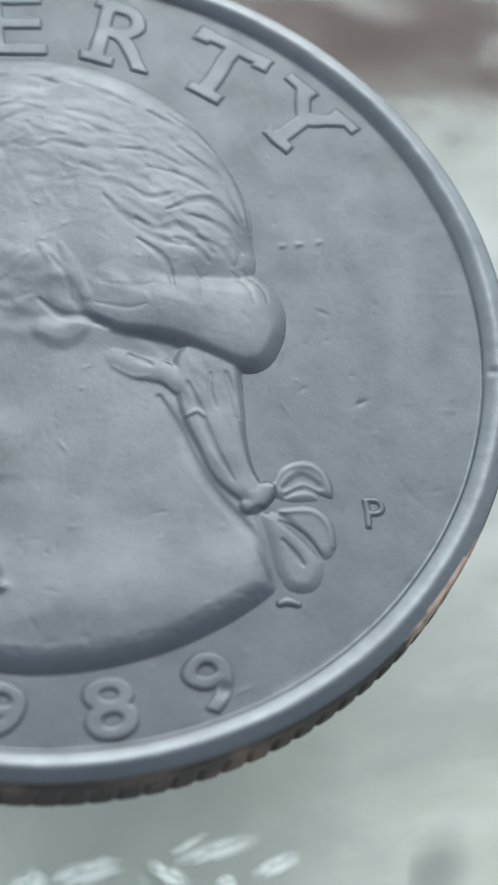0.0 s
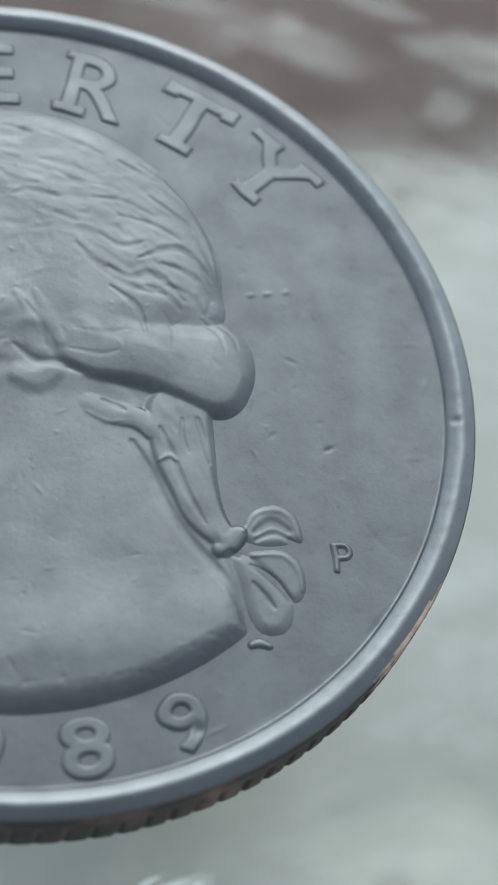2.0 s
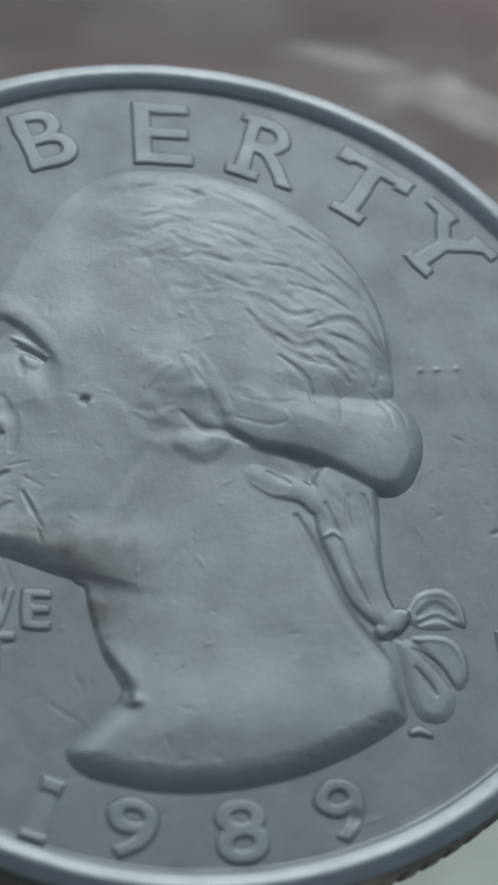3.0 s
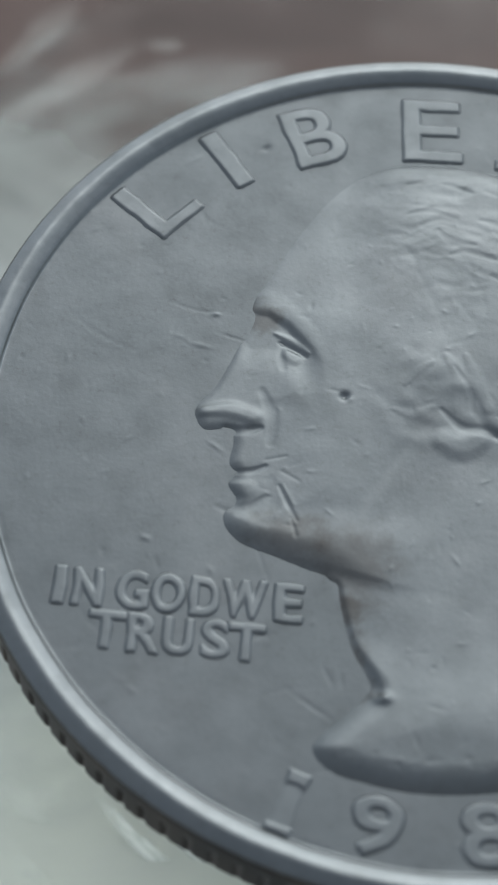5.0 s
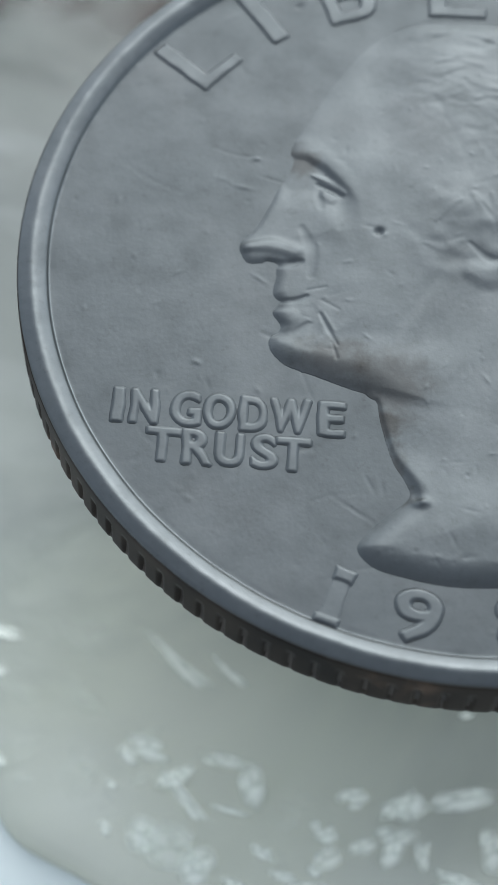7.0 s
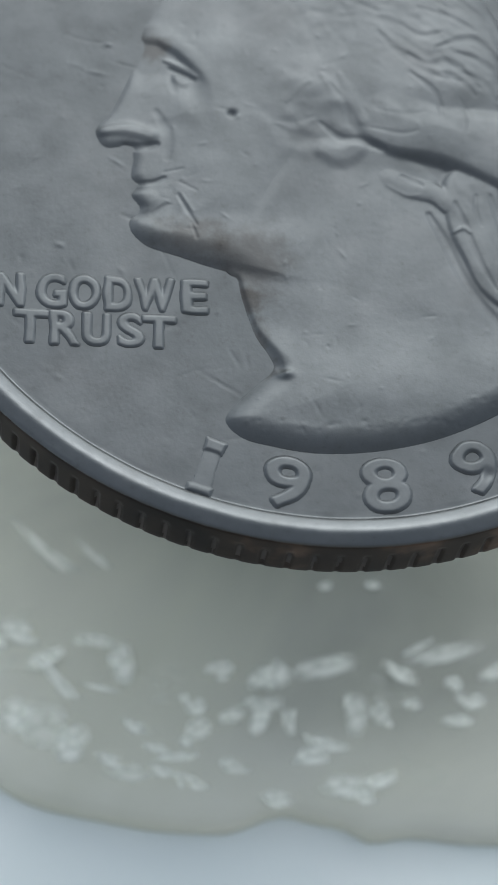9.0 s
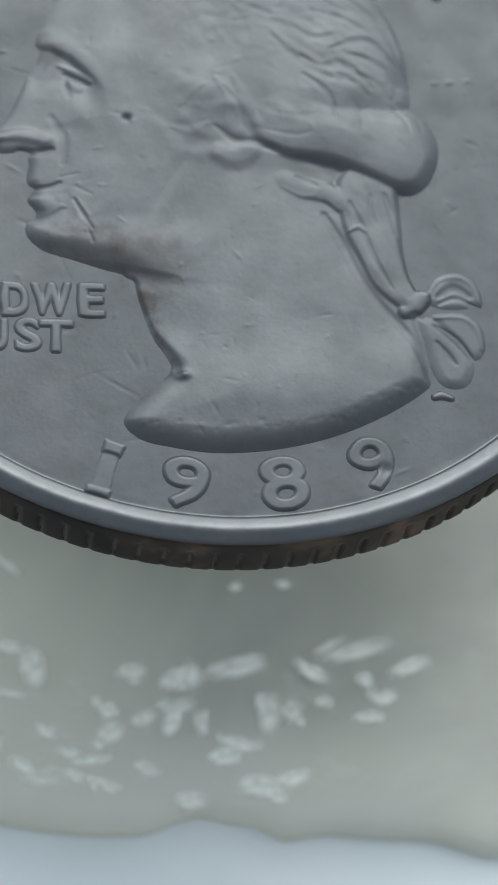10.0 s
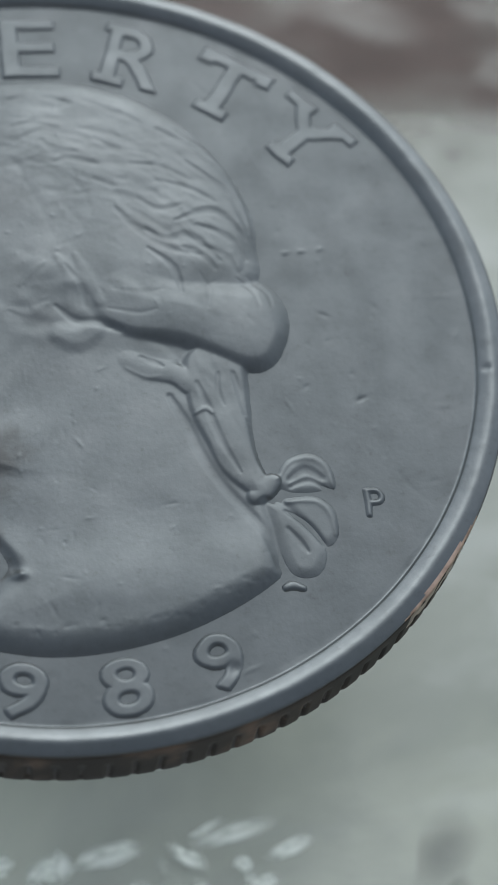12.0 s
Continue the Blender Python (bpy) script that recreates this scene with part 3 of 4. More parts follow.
# combed grooves in the hair: x, y, half-width along each lock
LOCKS_BACK = [[(3.2, 6.5, 0.05), (4.32, 5.72, 0.11), (4.85, 5.2, 0.04)], [(3.83, 6.49, 0.05), (4.5, 6.0, 0.11), (5.05, 5.24, 0.04)],
              [(3.9, 5.3, 0.04), (4.97, 4.31, 0.1), (5.28, 3.6, 0.09), (5.44, 2.88, 0.04)], [(3.4, 3.2, 0.04), (4.28, 3.56, 0.11), (4.88, 3.36, 0.1), (5.3, 2.6, 0.04)],
              [(2.55, 2.92, 0.05), (3.13, 2.58, 0.1), (3.67, 2.74, 0.1), (4.16, 2.29, 0.1), (4.5, 1.85, 0.04)],
              [(4.0, 3.05, 0.04), (4.81, 2.68, 0.11), (5.25, 1.9, 0.05)], [(3.5, 2.3, 0.04), (4.0, 2.11, 0.12), (4.36, 1.6, 0.05)]]
LOCKS_BESIDE = [[(1.75, 3.7, 0.04), (2.3, 3.0, 0.12), (3.1, 2.3, 0.1), (4.0, 2.05, 0.04)], [(4.1, 2.35, 0.04), (4.74, 1.97, 0.1), (4.95, 1.45, 0.04)],
                [(4.3, 6.3, 0.03), (5.1, 5.1, 0.07), (5.5, 3.9, 0.06), (5.58, 2.6, 0.03)], [(3.0, 4.6, 0.03), (3.9, 4.35, 0.08), (4.6, 3.85, 0.05)],
                [(2.3, 5.2, 0.03), (3.2, 5.1, 0.08), (4.0, 4.6, 0.04)], [(2.4, 4.0, 0.03), (3.0, 3.6, 0.09), (3.6, 3.75, 0.05)]]
LOCKS_TOP = [[(-0.1, 6.1, 0.05), (0.29, 5.7, 0.12), (0.86, 5.66, 0.05)], [(0.2, 5.3, 0.05), (0.73, 5.45, 0.11), (1.4, 5.18, 0.05)],
             [(1.38, 6.14, 0.04), (2.13, 5.62, 0.1), (2.8, 5.34, 0.04)], [(1.0, 6.5, 0.04), (1.75, 6.35, 0.1), (2.4, 6.0, 0.04)],
             [(-0.9, 7.65, 0.04), (-0.08, 7.8, 0.1), (0.83, 7.44, 0.05)], [(1.15, 7.56, 0.04), (2.07, 7.14, 0.1), (2.75, 6.75, 0.04)],
             [(1.25, 4.68, 0.04), (1.8, 4.4, 0.09)], [(-0.9, 6.6, 0.04), (-0.3, 6.75, 0.09), (0.4, 6.5, 0.04)]]
LOCKS_SIDE = [[(0.1, 2.45, 0.05), (1.19, 2.74, 0.11), (1.8, 2.33, 0.05)], [(-0.66, 4.72, 0.04), (-0.15, 3.49, 0.1), (0.0, 2.79, 0.04)],
              [(0.5, 4.9, 0.03), (1.0, 4.2, 0.08), (1.1, 3.4, 0.04)], [(-1.1, 5.6, 0.03), (-0.7, 5.1, 0.08), (-0.8, 4.3, 0.04)], [(0.3, 3.9, 0.03), (0.8, 3.3, 0.08), (1.6, 3.1, 0.04)]]


def carved(h, x, y, path, height):
    """Raise or cut along one bent stroke."""
    return h + height * smoothstep(0, 0.8, stroke(x, y, path))


def bust_height(x, y):
    d_head = depth_inside(x, y, spline(SKULL + PROFILE + UNDER, True, 4))
    d_neck = depth_inside(x, y, spline(NECK, True, 4))
    d_roll = depth_inside(x, y, spline(ROLL, True, 4))
    low = smoothstep(-5.5, -8.2, y)
    neck = (0.085 + 0.22 * low) * rise(d_neck, 0.28 + 0.42 * low)
    neck = neck + (0.06 + 0.03 * value_noise(x * 0.5, y * 0.5, 30)) * smoothstep(0.2, 2.2, d_neck)
    h = np.where(d_neck > 0, neck, 0)
    brow = smoothstep(2.6, 4.2, y) * smoothstep(-1.2, -2.8, x)
    jaw = smoothstep(-2.3, -3.4, y)
    crown = smoothstep(-2.4, 0.0, x) * smoothstep(0.0, 2.0, y)
    nose = smoothstep(3.2, 2.4, y) * smoothstep(0.0, 0.6, y) * smoothstep(-3.5, -4.5, x)
    head = (0.15 - 0.05 * brow + 0.09 * jaw + 0.12 * crown - 0.05 * nose) * rise(d_head, 0.36 - 0.10 * nose + 0.35 * brow + 0.5 * jaw + 0.42 * crown) + 0.16 * smoothstep(0.1, 3.0, d_head)
    ear = smoothstep(-3.1, 0.5, x) * smoothstep(1.2, -2.8, y)
    ear = np.maximum(ear, smoothstep(-3.8, -4.8, y))
    head = head * (1 - ear) + neck * ear
    solid = (d_head > 0) | (d_neck > 0)
    h = np.where(solid, smooth_max(h, head - 0.03 * ear, 0.02 + 0.10 * ear), 0)
    # hair on the skull: fine strands that follow the outline, then single locks
    hair = smoothstep(-2.4, -0.6, x + 0.25 * (y - 6)) * smoothstep(0.6, 2.0, y + 0.2 * x) * smoothstep(0.02, 0.4, d_head)
    ang, rad = np.arctan2(y - 1.0, x - 0.6), np.hypot(x - 0.6, y - 1.0)
    wx = 0.6 * value_noise(x * 0.8, y * 0.8, 31) + 0.25 * value_noise(x * 2, y * 2, 41)
    wy = 0.6 * value_noise(x * 0.8, y * 0.8, 32) + 0.25 * value_noise(x * 2, y * 2, 42)
    strands = value_noise((rad + 0.4 * wx) * 3.4, (ang + 0.5 * wy) * 3.0 + 20, 33) + 0.5 * value_noise((rad + 0.4 * wx) * 7.5, (ang + wy) * 5 + 20, 34)
    short = value_noise((rad + wx) * 4.0, (ang + 0.8 * wy) * 6 + 20, 43)
    back = smoothstep(2.6, 4.6, rad + 0.35 * x)
    h = h + hair * (0.016 * back * strands + 0.010 * (1 - back) * short * smoothstep(1.6, 3.2, rad) + 0.006 * value_noise(x * 2.2 + wx, (y + 0.25 * x) * 6 + 2 * wy, 45) * smoothstep(3.0, 4.6, y + 0.3 * x))
    for locks, height in ((LOCKS_BACK, -0.024), (LOCKS_BESIDE, -0.017), (LOCKS_TOP, -0.013), (LOCKS_SIDE, -0.003)):
        for path in locks:
            wide = [(px + 0.08, py + 0.14, 2.4 * w) for px, py, w in path]
            h = carved(h, x, y, [(px, py, 1.6 * w) for px, py, w in path], height)
            h = carved(h, x, y, wide, -0.5 * height)
    # curls before the ear and the lobe under them
    curls = smoothstep(1.7, 0.8, np.hypot((x + 0.4) / 1.1, (y - 0.9) / 1.2))
    h = h + curls * (0.02 + 0.02 * value_noise(x * 2.4 + wx, y * 2.4 + wy, 35))
    # the rolled side curl
    upper = smoothstep(-0.2, 1.0, y + 0.15 * (x - 3))
    lock = (x + 1.1 * y) + 0.5 * wx
    roll = 0.17 + 0.27 * dome(d_roll, 1.55, 1.8) + (0.010 + 0.012 * smoothstep(3.6, 2.6, x)) * value_noise((x + 0.5 * y) * 1.8 + 2 * wx, (y - 0.4 * x) * 1.1 + wy, 36)
    roll = roll + 0.006 * upper * value_noise(lock * 3.0, (y + 0.6 * x) * 1.2 + wy, 64) * smoothstep(0.05, 0.3, d_roll)
    h = np.where(d_roll > 0, smooth_max(h, roll * dome(d_roll, 0.42 + 0.4 * upper, 1.55), 0.06), h)
    for path, height in (
            ([(-0.05, -0.30, 0.40), (0.42, -0.46, 0.52), (0.85, -0.25, 0.40)], 0.05),
            ([(0.05, 2.1, 0.15), (0.42, 1.4, 0.32), (0.30, 0.6, 0.26)], 0.020),
            ([(0.55, 2.15, 0.12), (0.85, 1.3, 0.26), (1.1, 0.6, 0.2)], 0.018),
            ([(0.25, 1.8, 0.06), (0.62, 1.15, 0.12), (0.7, 0.5, 0.08)], -0.014),
            ([(-0.1, 0.55, 0.08), (0.4, 0.08, 0.18), (1.03, -0.02, 0.2), (1.6, -0.25, 0.12)], -0.03),
            ([(-1.3, 0.5, 0.08), (-0.8, 0.35, 0.2), (-0.3, 0.6, 0.1)], 0.012), ([(-1.0, 1.2, 0.06), (-0.7, 1.6, 0.16), (-0.3, 1.9, 0.08)], 0.015),
            ([(2.55, 2.3, 0.06), (3.2, 1.65, 0.16), (3.35, 0.85, 0.06)], -0.035),
            ([(3.9, 1.5, 0.05), (4.1, 0.9, 0.12), (4.0, 0.3, 0.05)], -0.018), ([(4.9, 1.3, 0.05), (5.3, 0.8, 0.12), (5.4, 0.2, 0.05)], -0.02),
            ([(5.2, 1.35, 0.05), (5.7, 0.75, 0.1), (5.75, 0.3, 0.04)], -0.02), ([(1.5, 1.0, 0.05), (2.2, 0.85, 0.12), (2.9, 0.95, 0.05)], -0.009),
            ([(1.3, 0.4, 0.05), (2.1, 0.2, 0.1), (2.6, 0.3, 0.05)], -0.012)):
        h = carved(h, x, y, path, height)
    # ribbon loop, plaited tail and knot
    for path, height in (
            ([(1.72, -1.15, 0.38), (2.2, -1.42, 0.46), (2.9, -1.62, 0.40), (3.3, -1.95, 0.42)], 0.18),
            ([(3.98, -1.5, 0.98), (3.95, -2.6, 0.95), (4.08, -3.5, 0.76), (4.28, -4.4, 0.62), (4.68, -5.05, 0.42)], 0.21),
            ([(4.62, -5.4, 0.30), (4.85, -5.2, 0.36), (5.1, -5.0, 0.28)], 0.215),
            ([(5.05, -8.0, 0.1), (5.25, -7.95, 0.14), (5.5, -8.05, 0.1)], 0.12)):
        q = stroke(x, y, path)
        h = np.where(q > 0, smooth_max(h, height * (0.65 * smoothstep(0, 0.32, q) + 0.35 * (1 - (1 - q) ** 2)), 0.03), h)
    for outline, height, width in ((BOW_LOOP, 0.085, 0.26), (BOW_FOLD, 0.09, 0.28), (BOW_END, 0.105, 0.34)):
        d = depth_inside(x, y, spline(outline, True, 4))
        h = np.where(d > 0, smooth_max(h, height * dome(d, width, 1.3), 0.02), h)
    tail = stroke(x, y, [(3.98, -1.5, 0.9), (3.95, -2.6, 0.88), (4.08, -3.5, 0.7), (4.28, -4.4, 0.55), (4.68, -5.05, 0.36)])
    h = h + np.sqrt(tail) * (0.018 * value_noise((x + 0.25 * y) * 3.4 + wx, y * 1.6 + wy, 37) + 0.008 * value_noise((x + 0.25 * y) * 8 + wx, y * 3 + wy, 63))
    for path, height in (
            ([(3.45, -1.95, 0.08), (3.62, -2.5, 0.14), (3.76, -3.2, 0.16), (4.0, -4.0, 0.13), (4.3, -4.7, 0.06)], -0.035),
            ([(4.45, -1.7, 0.08), (4.55, -2.3, 0.13), (4.62, -3.0, 0.06)], -0.03), ([(4.05, -1.7, 0.06), (4.0, -2.2, 0.09), (4.1, -2.7, 0.04)], -0.03),
            ([(3.3, -2.9, 0.05), (3.6, -2.75, 0.1), (3.75, -2.9, 0.05)], 0.04), ([(2.05, -1.08, 0.08), (2.4, -1.26, 0.14), (2.6, -1.4, 0.06)], -0.035),
            ([(1.6, -1.4, 0.06), (2.1, -1.72, 0.1), (2.5, -1.7, 0.06)], 0.012),
            ([(5.25, -4.95, 0.08), (5.58, -4.42, 0.15), (6.18, -4.3, 0.17), (6.58, -4.6, 0.16), (6.68, -5.25, 0.08)], 0.04),
            ([(5.55, -4.95, 0.12), (6.0, -4.72, 0.24), (6.4, -4.95, 0.14)], -0.04), ([(5.55, -5.16, 0.08), (6.05, -5.0, 0.13), (6.5, -5.28, 0.08)], -0.045),
            ([(5.4, -5.6, 0.08), (6.14, -5.58, 0.15), (6.5, -5.95, 0.15), (6.55, -6.6, 0.08)], 0.035),
            ([(5.32, -5.85, 0.06), (5.86, -6.3, 0.15), (6.2, -6.85, 0.08)], -0.05), ([(5.32, -6.35, 0.06), (5.58, -6.75, 0.13), (5.75, -7.05, 0.06)], -0.05),
            ([(4.62, -5.62, 0.08), (4.85, -5.5, 0.1), (5.05, -5.6, 0.06)], -0.05),
            ([(2.7, -2.3, 0.12), (3.04, -3.12, 0.2), (3.4, -4.2, 0.2), (3.78, -5.0, 0.2), (4.3, -5.75, 0.2), (4.75, -6.5, 0.2), (4.95, -7.4, 0.12)], -0.04)):
        h = carved(h, x, y, path, height)
    # the socket under the brow drops sharply and comes back softly
    inside = smoothstep(0, 0.12, np.maximum(d_head, d_neck))
    fall = np.interp(x, BROW_X, BROW_Y) - y
    socket = smoothstep(-0.02, 0.42, fall) * smoothstep(2.0, 0.5, fall) * smoothstep(-5.3, -4.9, x) * smoothstep(-2.95, -3.7, x)
    h = h - np.minimum(0.11 * socket, 0.52 * h) * inside + 0.018 * smoothstep(0.5, 0.05, np.abs(fall + 0.25)) * smoothstep(-5.2, -4.7, x) * smoothstep(-2.8, -3.6, x) * inside
    for path, height in (
            ([(-4.32, 2.68, 0.06), (-3.85, 2.44, 0.14), (-3.45, 2.08, 0.06)], 0.04), ([(-4.2, 2.4, 0.06), (-3.86, 2.2, 0.1), (-3.5, 1.95, 0.05)], -0.045),
            ([(-4.0, 2.05, 0.2), (-3.8, 1.9, 0.26)], 0.04), ([(-4.15, 2.4, 0.08), (-4.16, 1.95, 0.14), (-4.08, 1.6, 0.14)], -0.018),
            ([(-6.1, 0.2, 0.2), (-5.4, 0.3, 0.32), (-4.8, 0.1, 0.32)], 0.075), ([(-5.5, -0.25, 0.14), (-5.0, -0.3, 0.18), (-4.6, -0.2, 0.1)], -0.06),
            ([(-4.6, 0.9, 0.14), (-4.32, 0.11, 0.24), (-4.35, -0.65, 0.16)], -0.02), ([(-5.35, -1.45, 0.08), (-4.8, -1.45, 0.12), (-4.44, -1.29, 0.06)], -0.05),
            ([(-5.3, -1.9, 0.2), (-4.85, -1.95, 0.32)], 0.035), ([(-5.35, -2.45, 0.14), (-4.8, -2.45, 0.2), (-4.4, -2.15, 0.1)], -0.03),
            ([(-5.1, -2.95, 0.35), (-4.85, -3.0, 0.4)], 0.035), ([(-4.3, -1.7, 0.2), (-4.2, -2.4, 0.25), (-4.35, -2.9, 0.2)], -0.012),
            ([(-4.45, -1.12, 0.04), (-3.94, -1.0, 0.05)], -0.015), ([(-4.1, -1.82, 0.05), (-3.85, -2.37, 0.08), (-3.63, -2.8, 0.05)], -0.03),
            ([(-4.0, -1.8, 0.04), (-3.72, -2.35, 0.06)], 0.015), ([(-4.05, -1.42, 0.04), (-3.6, -1.7, 0.05)], -0.014), ([(-3.77, -2.71, 0.04), (-3.65, -3.2, 0.06)], -0.03),
            ([(-2.66, -4.38, 0.14), (-2.52, -5.2, 0.20), (-2.28, -5.96, 0.18), (-2.0, -6.41, 0.2), (-1.72, -6.86, 0.18), (-1.62, -7.3, 0.1)], -0.03),
            ([(-2.25, -6.5, 0.06), (-2.36, -7.0, 0.1), (-2.42, -7.5, 0.06)], -0.03)):
        h = h + height * smoothstep(0, 0.8, stroke(x, y, path)) * inside
    # wear, dents and the two larger pits
    solid = smoothstep(0.05, 0.15, h)
    h = h + solid * (0.004 * value_noise(x * 1.4, y * 1.4, 38) + 0.0006 * value_noise(x * 7, y * 7, 39))
    pick = np.random.RandomState(8)
    for t in np.linspace(0, 1, 46):
        cx, cy = -2.8 + 7.6 * t + pick.uniform(-0.1, 0.1), -8.75 - 0.25 * math.sin(3.1 * t) + 1.25 * t ** 2.4 + pick.uniform(-0.25, 0.2)
        r2 = ((x - cx) / pick.uniform(0.04, 0.11)) ** 2 + ((y - cy) / pick.uniform(0.03, 0.06)) ** 2
        h = h + solid * pick.choice([-1, 1]) * pick.uniform(0.004, 0.018) * np.exp(-r2)
    for _ in range(170):
        cx, cy, turn, ln, wd, q = pick.uniform(-5, 6), pick.uniform(-9, 8), pick.rand() * 3.14, 0.04 + 0.16 * pick.rand() ** 2, 0.025 + 0.02 * pick.rand(), pick.choice([-1, 1]) * (0.006 + 0.012 * pick.rand())
        u = (x - cx) * math.cos(turn) + (y - cy) * math.sin(turn)
        v = -(x - cx) * math.sin(turn) + (y - cy) * math.cos(turn)
        h = h + solid * q * np.exp(-(u / ln) ** 2 - (v / wd) ** 2)
    h = h - 0.12 * np.exp(-((x + 2.52) / 0.11) ** 2 - ((y - 0.8) / 0.10) ** 2) + 0.03 * np.exp(-((x + 2.40) / 0.08) ** 2 - ((y - 0.72) / 0.08) ** 2)
    h = h + 0.14 * np.exp(-((x + 1.54) / 0.18) ** 2 - ((y + 7.3) / 0.12) ** 2)
    return h


def softened(h, cells):
    """A small Gaussian blur, as worn relief has."""
    k = np.exp(-0.5 * (np.arange(-6, 7) / cells) ** 2)
    k /= k.sum()
    for axis in (0, 1):
        pad = [(6, 6) if axis == a else (0, 0) for a in (0, 1)]
        q = np.pad(h, pad, mode="edge")
        h = sum(w * np.take(q, range(i, i + h.shape[axis]), axis) for i, w in enumerate(k))
    return h


def bust():
    xs, ys = np.arange(-6.6, 7.4, 0.032), np.arange(-9.8, 8.8, 0.032)
    x, y = np.meshgrid(xs, ys)
    raw = np.maximum(bust_height(x, y) - 0.02, 0)
    h = 0.77 * (0.45 * softened(raw, 1.4) + 0.55 * softened(raw, 0.5))
    h = np.where(h < 0.004, -0.06, h)
    v = np.stack([x, y, FIELD - 0.012 + h], -1).reshape(-1, 3)
    f = grid_faces(len(ys), len(xs))
    f = f[(h.reshape(-1)[f] > 0).any(1)]
    used = np.unique(f)
    remap = np.zeros(len(v), int)
    remap[used] = np.arange(len(used))
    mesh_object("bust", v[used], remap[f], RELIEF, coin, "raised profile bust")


def glyph_outline(text, height, width):
    """Edges of a character as pairs of points, scaled about its middle."""
    cu = bpy.data.curves.new("glyph", "FONT")
    cu.body, cu.size, cu.resolution_u = text, 1.0, 5
    tmp = new("glyph", cu)
    me = bpy.data.meshes.new_from_object(tmp.evaluated_get(bpy.context.evaluated_depsgraph_get()))
    bpy.data.objects.remove(tmp)
    bpy.data.curves.remove(cu)
    co = np.array([v.co[:2] for v in me.vertices])
    count = collections.Counter(tuple(sorted(e)) for p in me.polygons for e in p.edge_keys)
    rim = [e for e, c in count.items() if c == 1]
    bpy.data.meshes.remove(me)
    lo, hi = co.min(0), co.max(0)
    k = height / (hi[1] - lo[1])
    kx = k if width is None else width / (hi[0] - lo[0])
    co = (co - (lo + hi) / 2) * (kx, k)
    return [(co[a], co[b]) for a, b in rim]


def edge_depth(x, y, edges):
    best = np.full(x.shape, 1e9)
    inside = np.zeros(x.shape, bool)
    for (ax, ay), (bx, by) in edges:
        dx, dy = bx - ax, by - ay
        t = np.clip(((x - ax) * dx + (y - ay) * dy) / (dx * dx + dy * dy + 1e-12), 0, 1)
        best = np.minimum(best, (x - ax - t * dx) ** 2 + (y - ay - t * dy) ** 2)
        if ay != by:
            inside ^= ((ay > y) != (by > y)) & (x < (bx - ax) * (y - ay) / (by - ay) + ax)
    return np.where(inside, 1, -1) * np.sqrt(best)


def glyph(name, text, x, y, turn, height, width=None, relief=0.1, weight=0.03, bars=(), shaft=None, worn=None):
    """One raised, rounded character, its middle at x, y."""
    w = width or height
    step = 0.022
    gx, gy = np.meshgrid(np.arange(-w / 2 - 0.34, w / 2 + 0.34, step), np.arange(-height / 2 - 0.3, height / 2 + 0.3, step))
    seed = int(abs(x) * 10 + abs(y) * 7) % 60
    jx, jy = gx + 0.03 * value_noise(gx * 2.5 + seed, gy * 2.5, 71), gy + 0.03 * value_noise(gx * 2.5, gy * 2.5 + seed, 72)
    slope = 0.085 if height > 1.2 else 0.07
    d = edge_depth(jx, jy, glyph_outline(text, height, w)) + weight
    h = (shaft or relief) * dome(d + 0.02, slope, 1.15)
    for x0, y0, x1, y1 in bars:
        d = np.minimum(np.minimum(jx - x0, x1 - jx), np.minimum(jy - y0, y1 - jy)) + 0.06
        h = np.maximum(h, relief * dome(d, slope, 1.15))
    if worn:
        h = h * (1 - 0.95 * np.exp(-((gx - worn[0]) / worn[2]) ** 2 - ((gy - worn[1]) / worn[2]) ** 2))
    h = h * (1 + 0.14 * value_noise(gx * 1.7 + seed, gy * 1.7, 73))
    h = softened(h, 0.9)
    h = np.where(h < 0.003, -0.05, h)
    t = radians(turn)
    v = np.stack([x + gx * math.cos(t) - gy * math.sin(t), y + gx * math.sin(t) + gy * math.cos(t), FIELD - 0.006 + h], -1).reshape(-1, 3)
    f = grid_faces(*gx.shape)
    f = f[(h.reshape(-1)[f] > 0).any(1)]
    used = np.unique(f)
    remap = np.zeros(len(v), int)
    remap[used] = np.arange(len(used))
    return mesh_object(name, v[used], remap[f], RELIEF, coin)


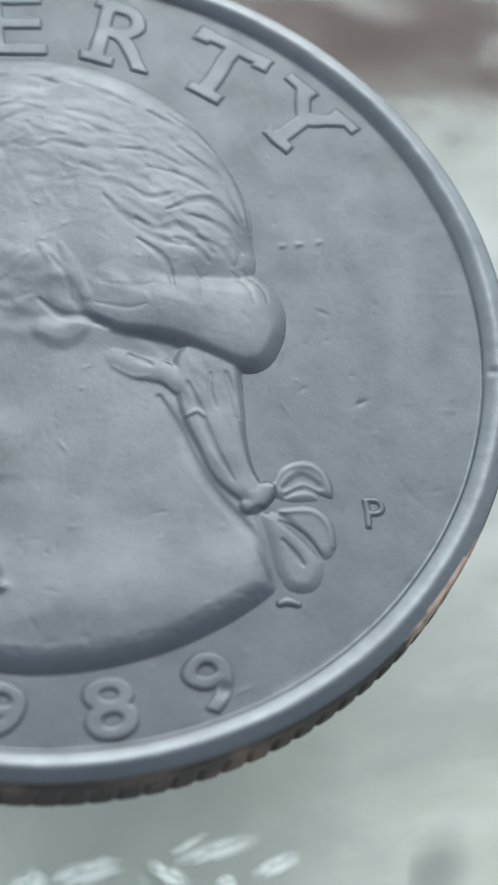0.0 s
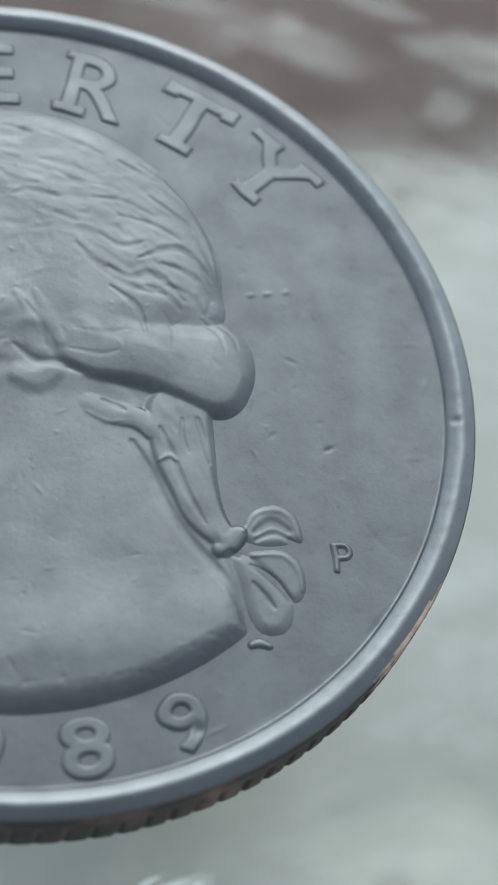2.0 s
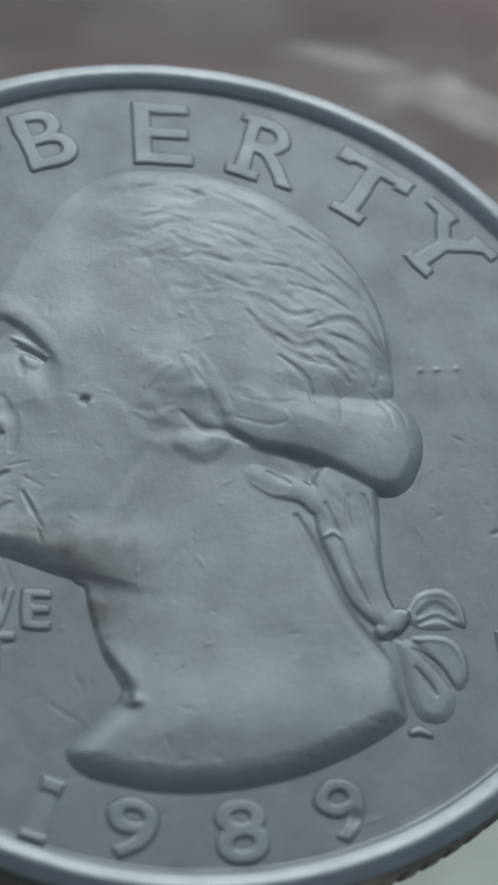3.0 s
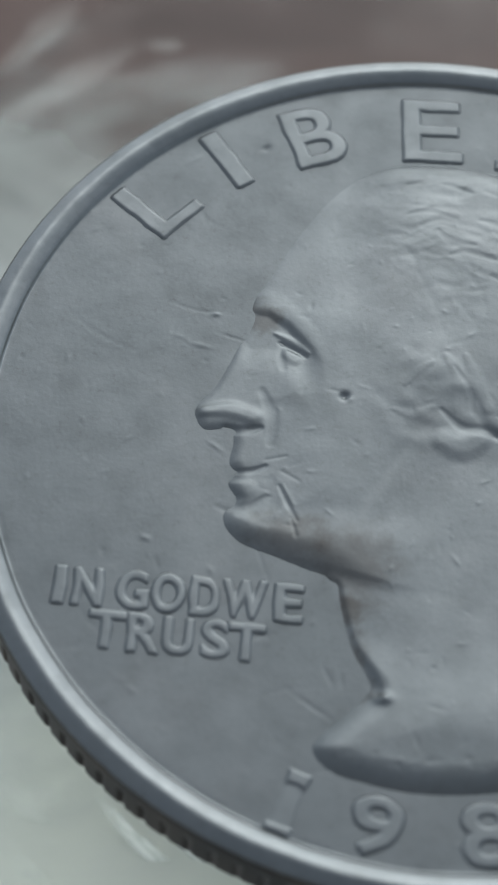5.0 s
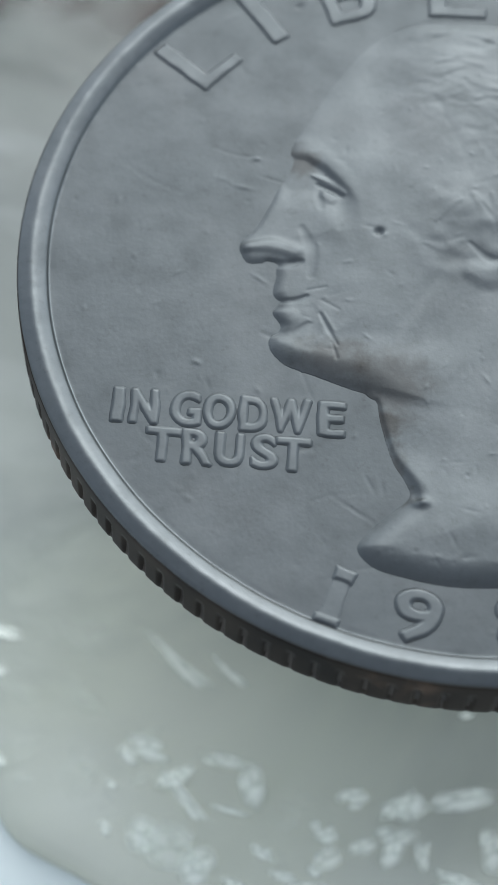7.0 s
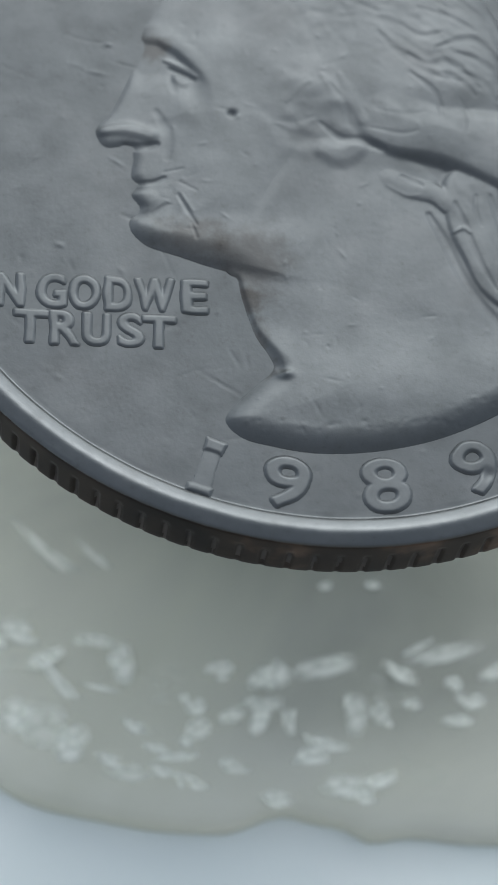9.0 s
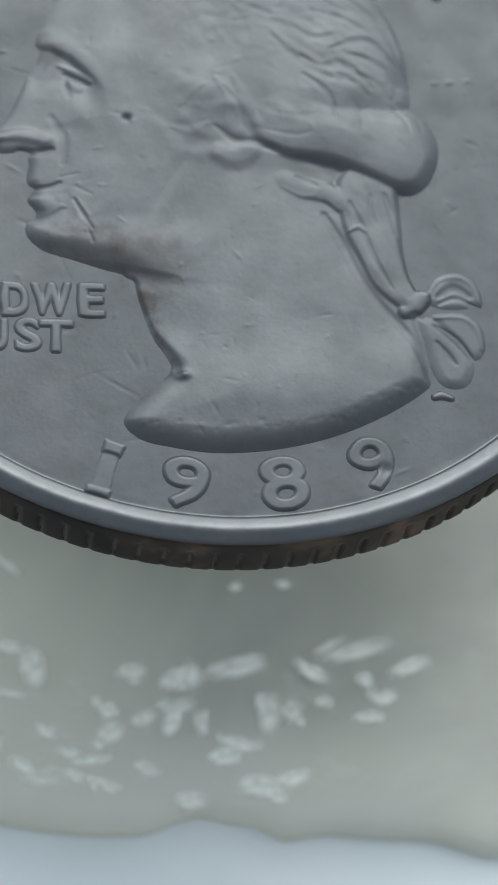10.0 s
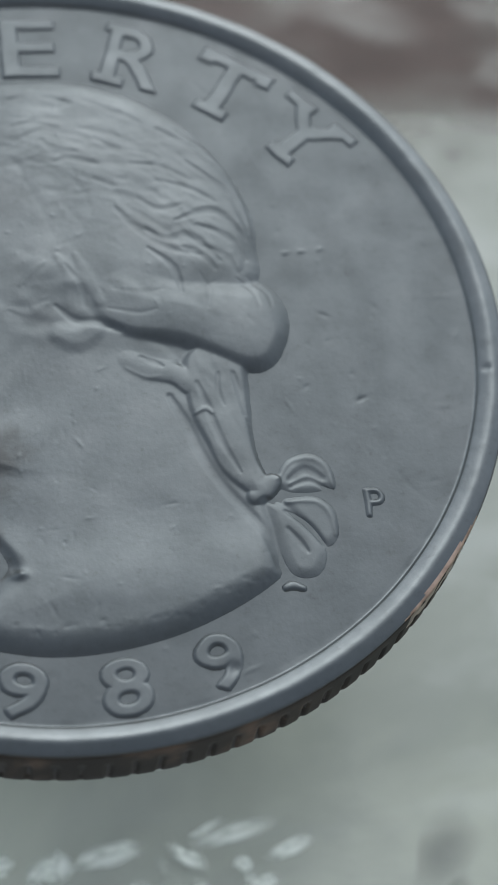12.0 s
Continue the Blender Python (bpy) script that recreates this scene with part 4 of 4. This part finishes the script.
def ring_letter(name, text, angle, radius, height, width, foot_out=False, weight=0.075, bars=(), shaft=None, worn=None):
    x, y = radius * math.cos(radians(angle)), radius * math.sin(radians(angle))
    return glyph(name, text, x, y, angle + 90 if foot_out else angle - 90, height - 2 * weight, width - 2 * weight, 0.058, weight, bars, shaft, worn)


coin_disc()
reeded_edge()
bust()
ring_letter("letter", "L", 138.4, 10.16, 2.0, 1.6)
ring_letter("letter", "I", 125.0, 10.12, 2.05, 0.58)
ring_letter("letter", "B", 110.3, 9.9, 2.05, 1.55)
ring_letter("letter", "E", 91.1, 9.69, 2.2, 1.68)
ring_letter("letter", "R", 72.9, 9.70, 2.25, 1.75, bars=[(-1.05, -1.13, -0.15, -0.85), (-1.02, 0.86, 0.0, 1.12)])
ring_letter("letter", "T", 56.4, 9.75, 2.2, 2.2, bars=[(-0.45, -1.12, 0.48, -0.82), (-1.15, 0.62, -0.72, 1.09), (0.72, 0.62, 1.12, 1.09)])
ring_letter("letter", "Y", 40.2, 9.75, 2.15, 2.2, bars=[(-0.42, -1.1, 0.45, -0.8), (-1.3, 0.78, -0.35, 1.07), (0.35, 0.78, 1.22, 1.07)])
ring_letter("digit", "1", -110.3, 10.5, 1.55, 0.5, True, bars=[(-0.30, -0.76, 0.26, -0.60), (-0.22, 0.46, 0.24, 0.74)], shaft=0.018)
ring_letter("digit", "9", -99.2, 10.42, 1.5, 1.22, True, 0.08)
ring_letter("digit", "8", -85.4, 10.40, 1.55, 1.28, True, 0.08)
ring_letter("digit", "9", -72.0, 10.38, 1.5, 1.2, True, 0.07, worn=(0.22, -0.3, 0.2))
for ch, lx, w in zip("INGODWE", (-9.19, -8.52, -7.47, -6.63, -5.75, -4.82, -3.76), (0.32, 0.72, 0.78, 0.82, 0.74, 1.05, 0.7)):
    glyph("letter", ch, lx, -4.75 - 0.035 * (lx + 9.2), -2, 0.92, w - 0.12, 0.05, 0.065)
for ch, lx, w in zip("TRUST", (-8.02, -7.14, -6.33, -5.47, -4.74), (0.9, 0.8, 0.72, 0.7, 0.92)):
    glyph("letter", ch, lx, -5.87 - 0.04 * (lx + 8), -2, 0.90, w - 0.12, 0.05, 0.065)
glyph("letter", "P", 7.72, -5.74, -2, 0.78, 0.5, 0.06, 0.02)
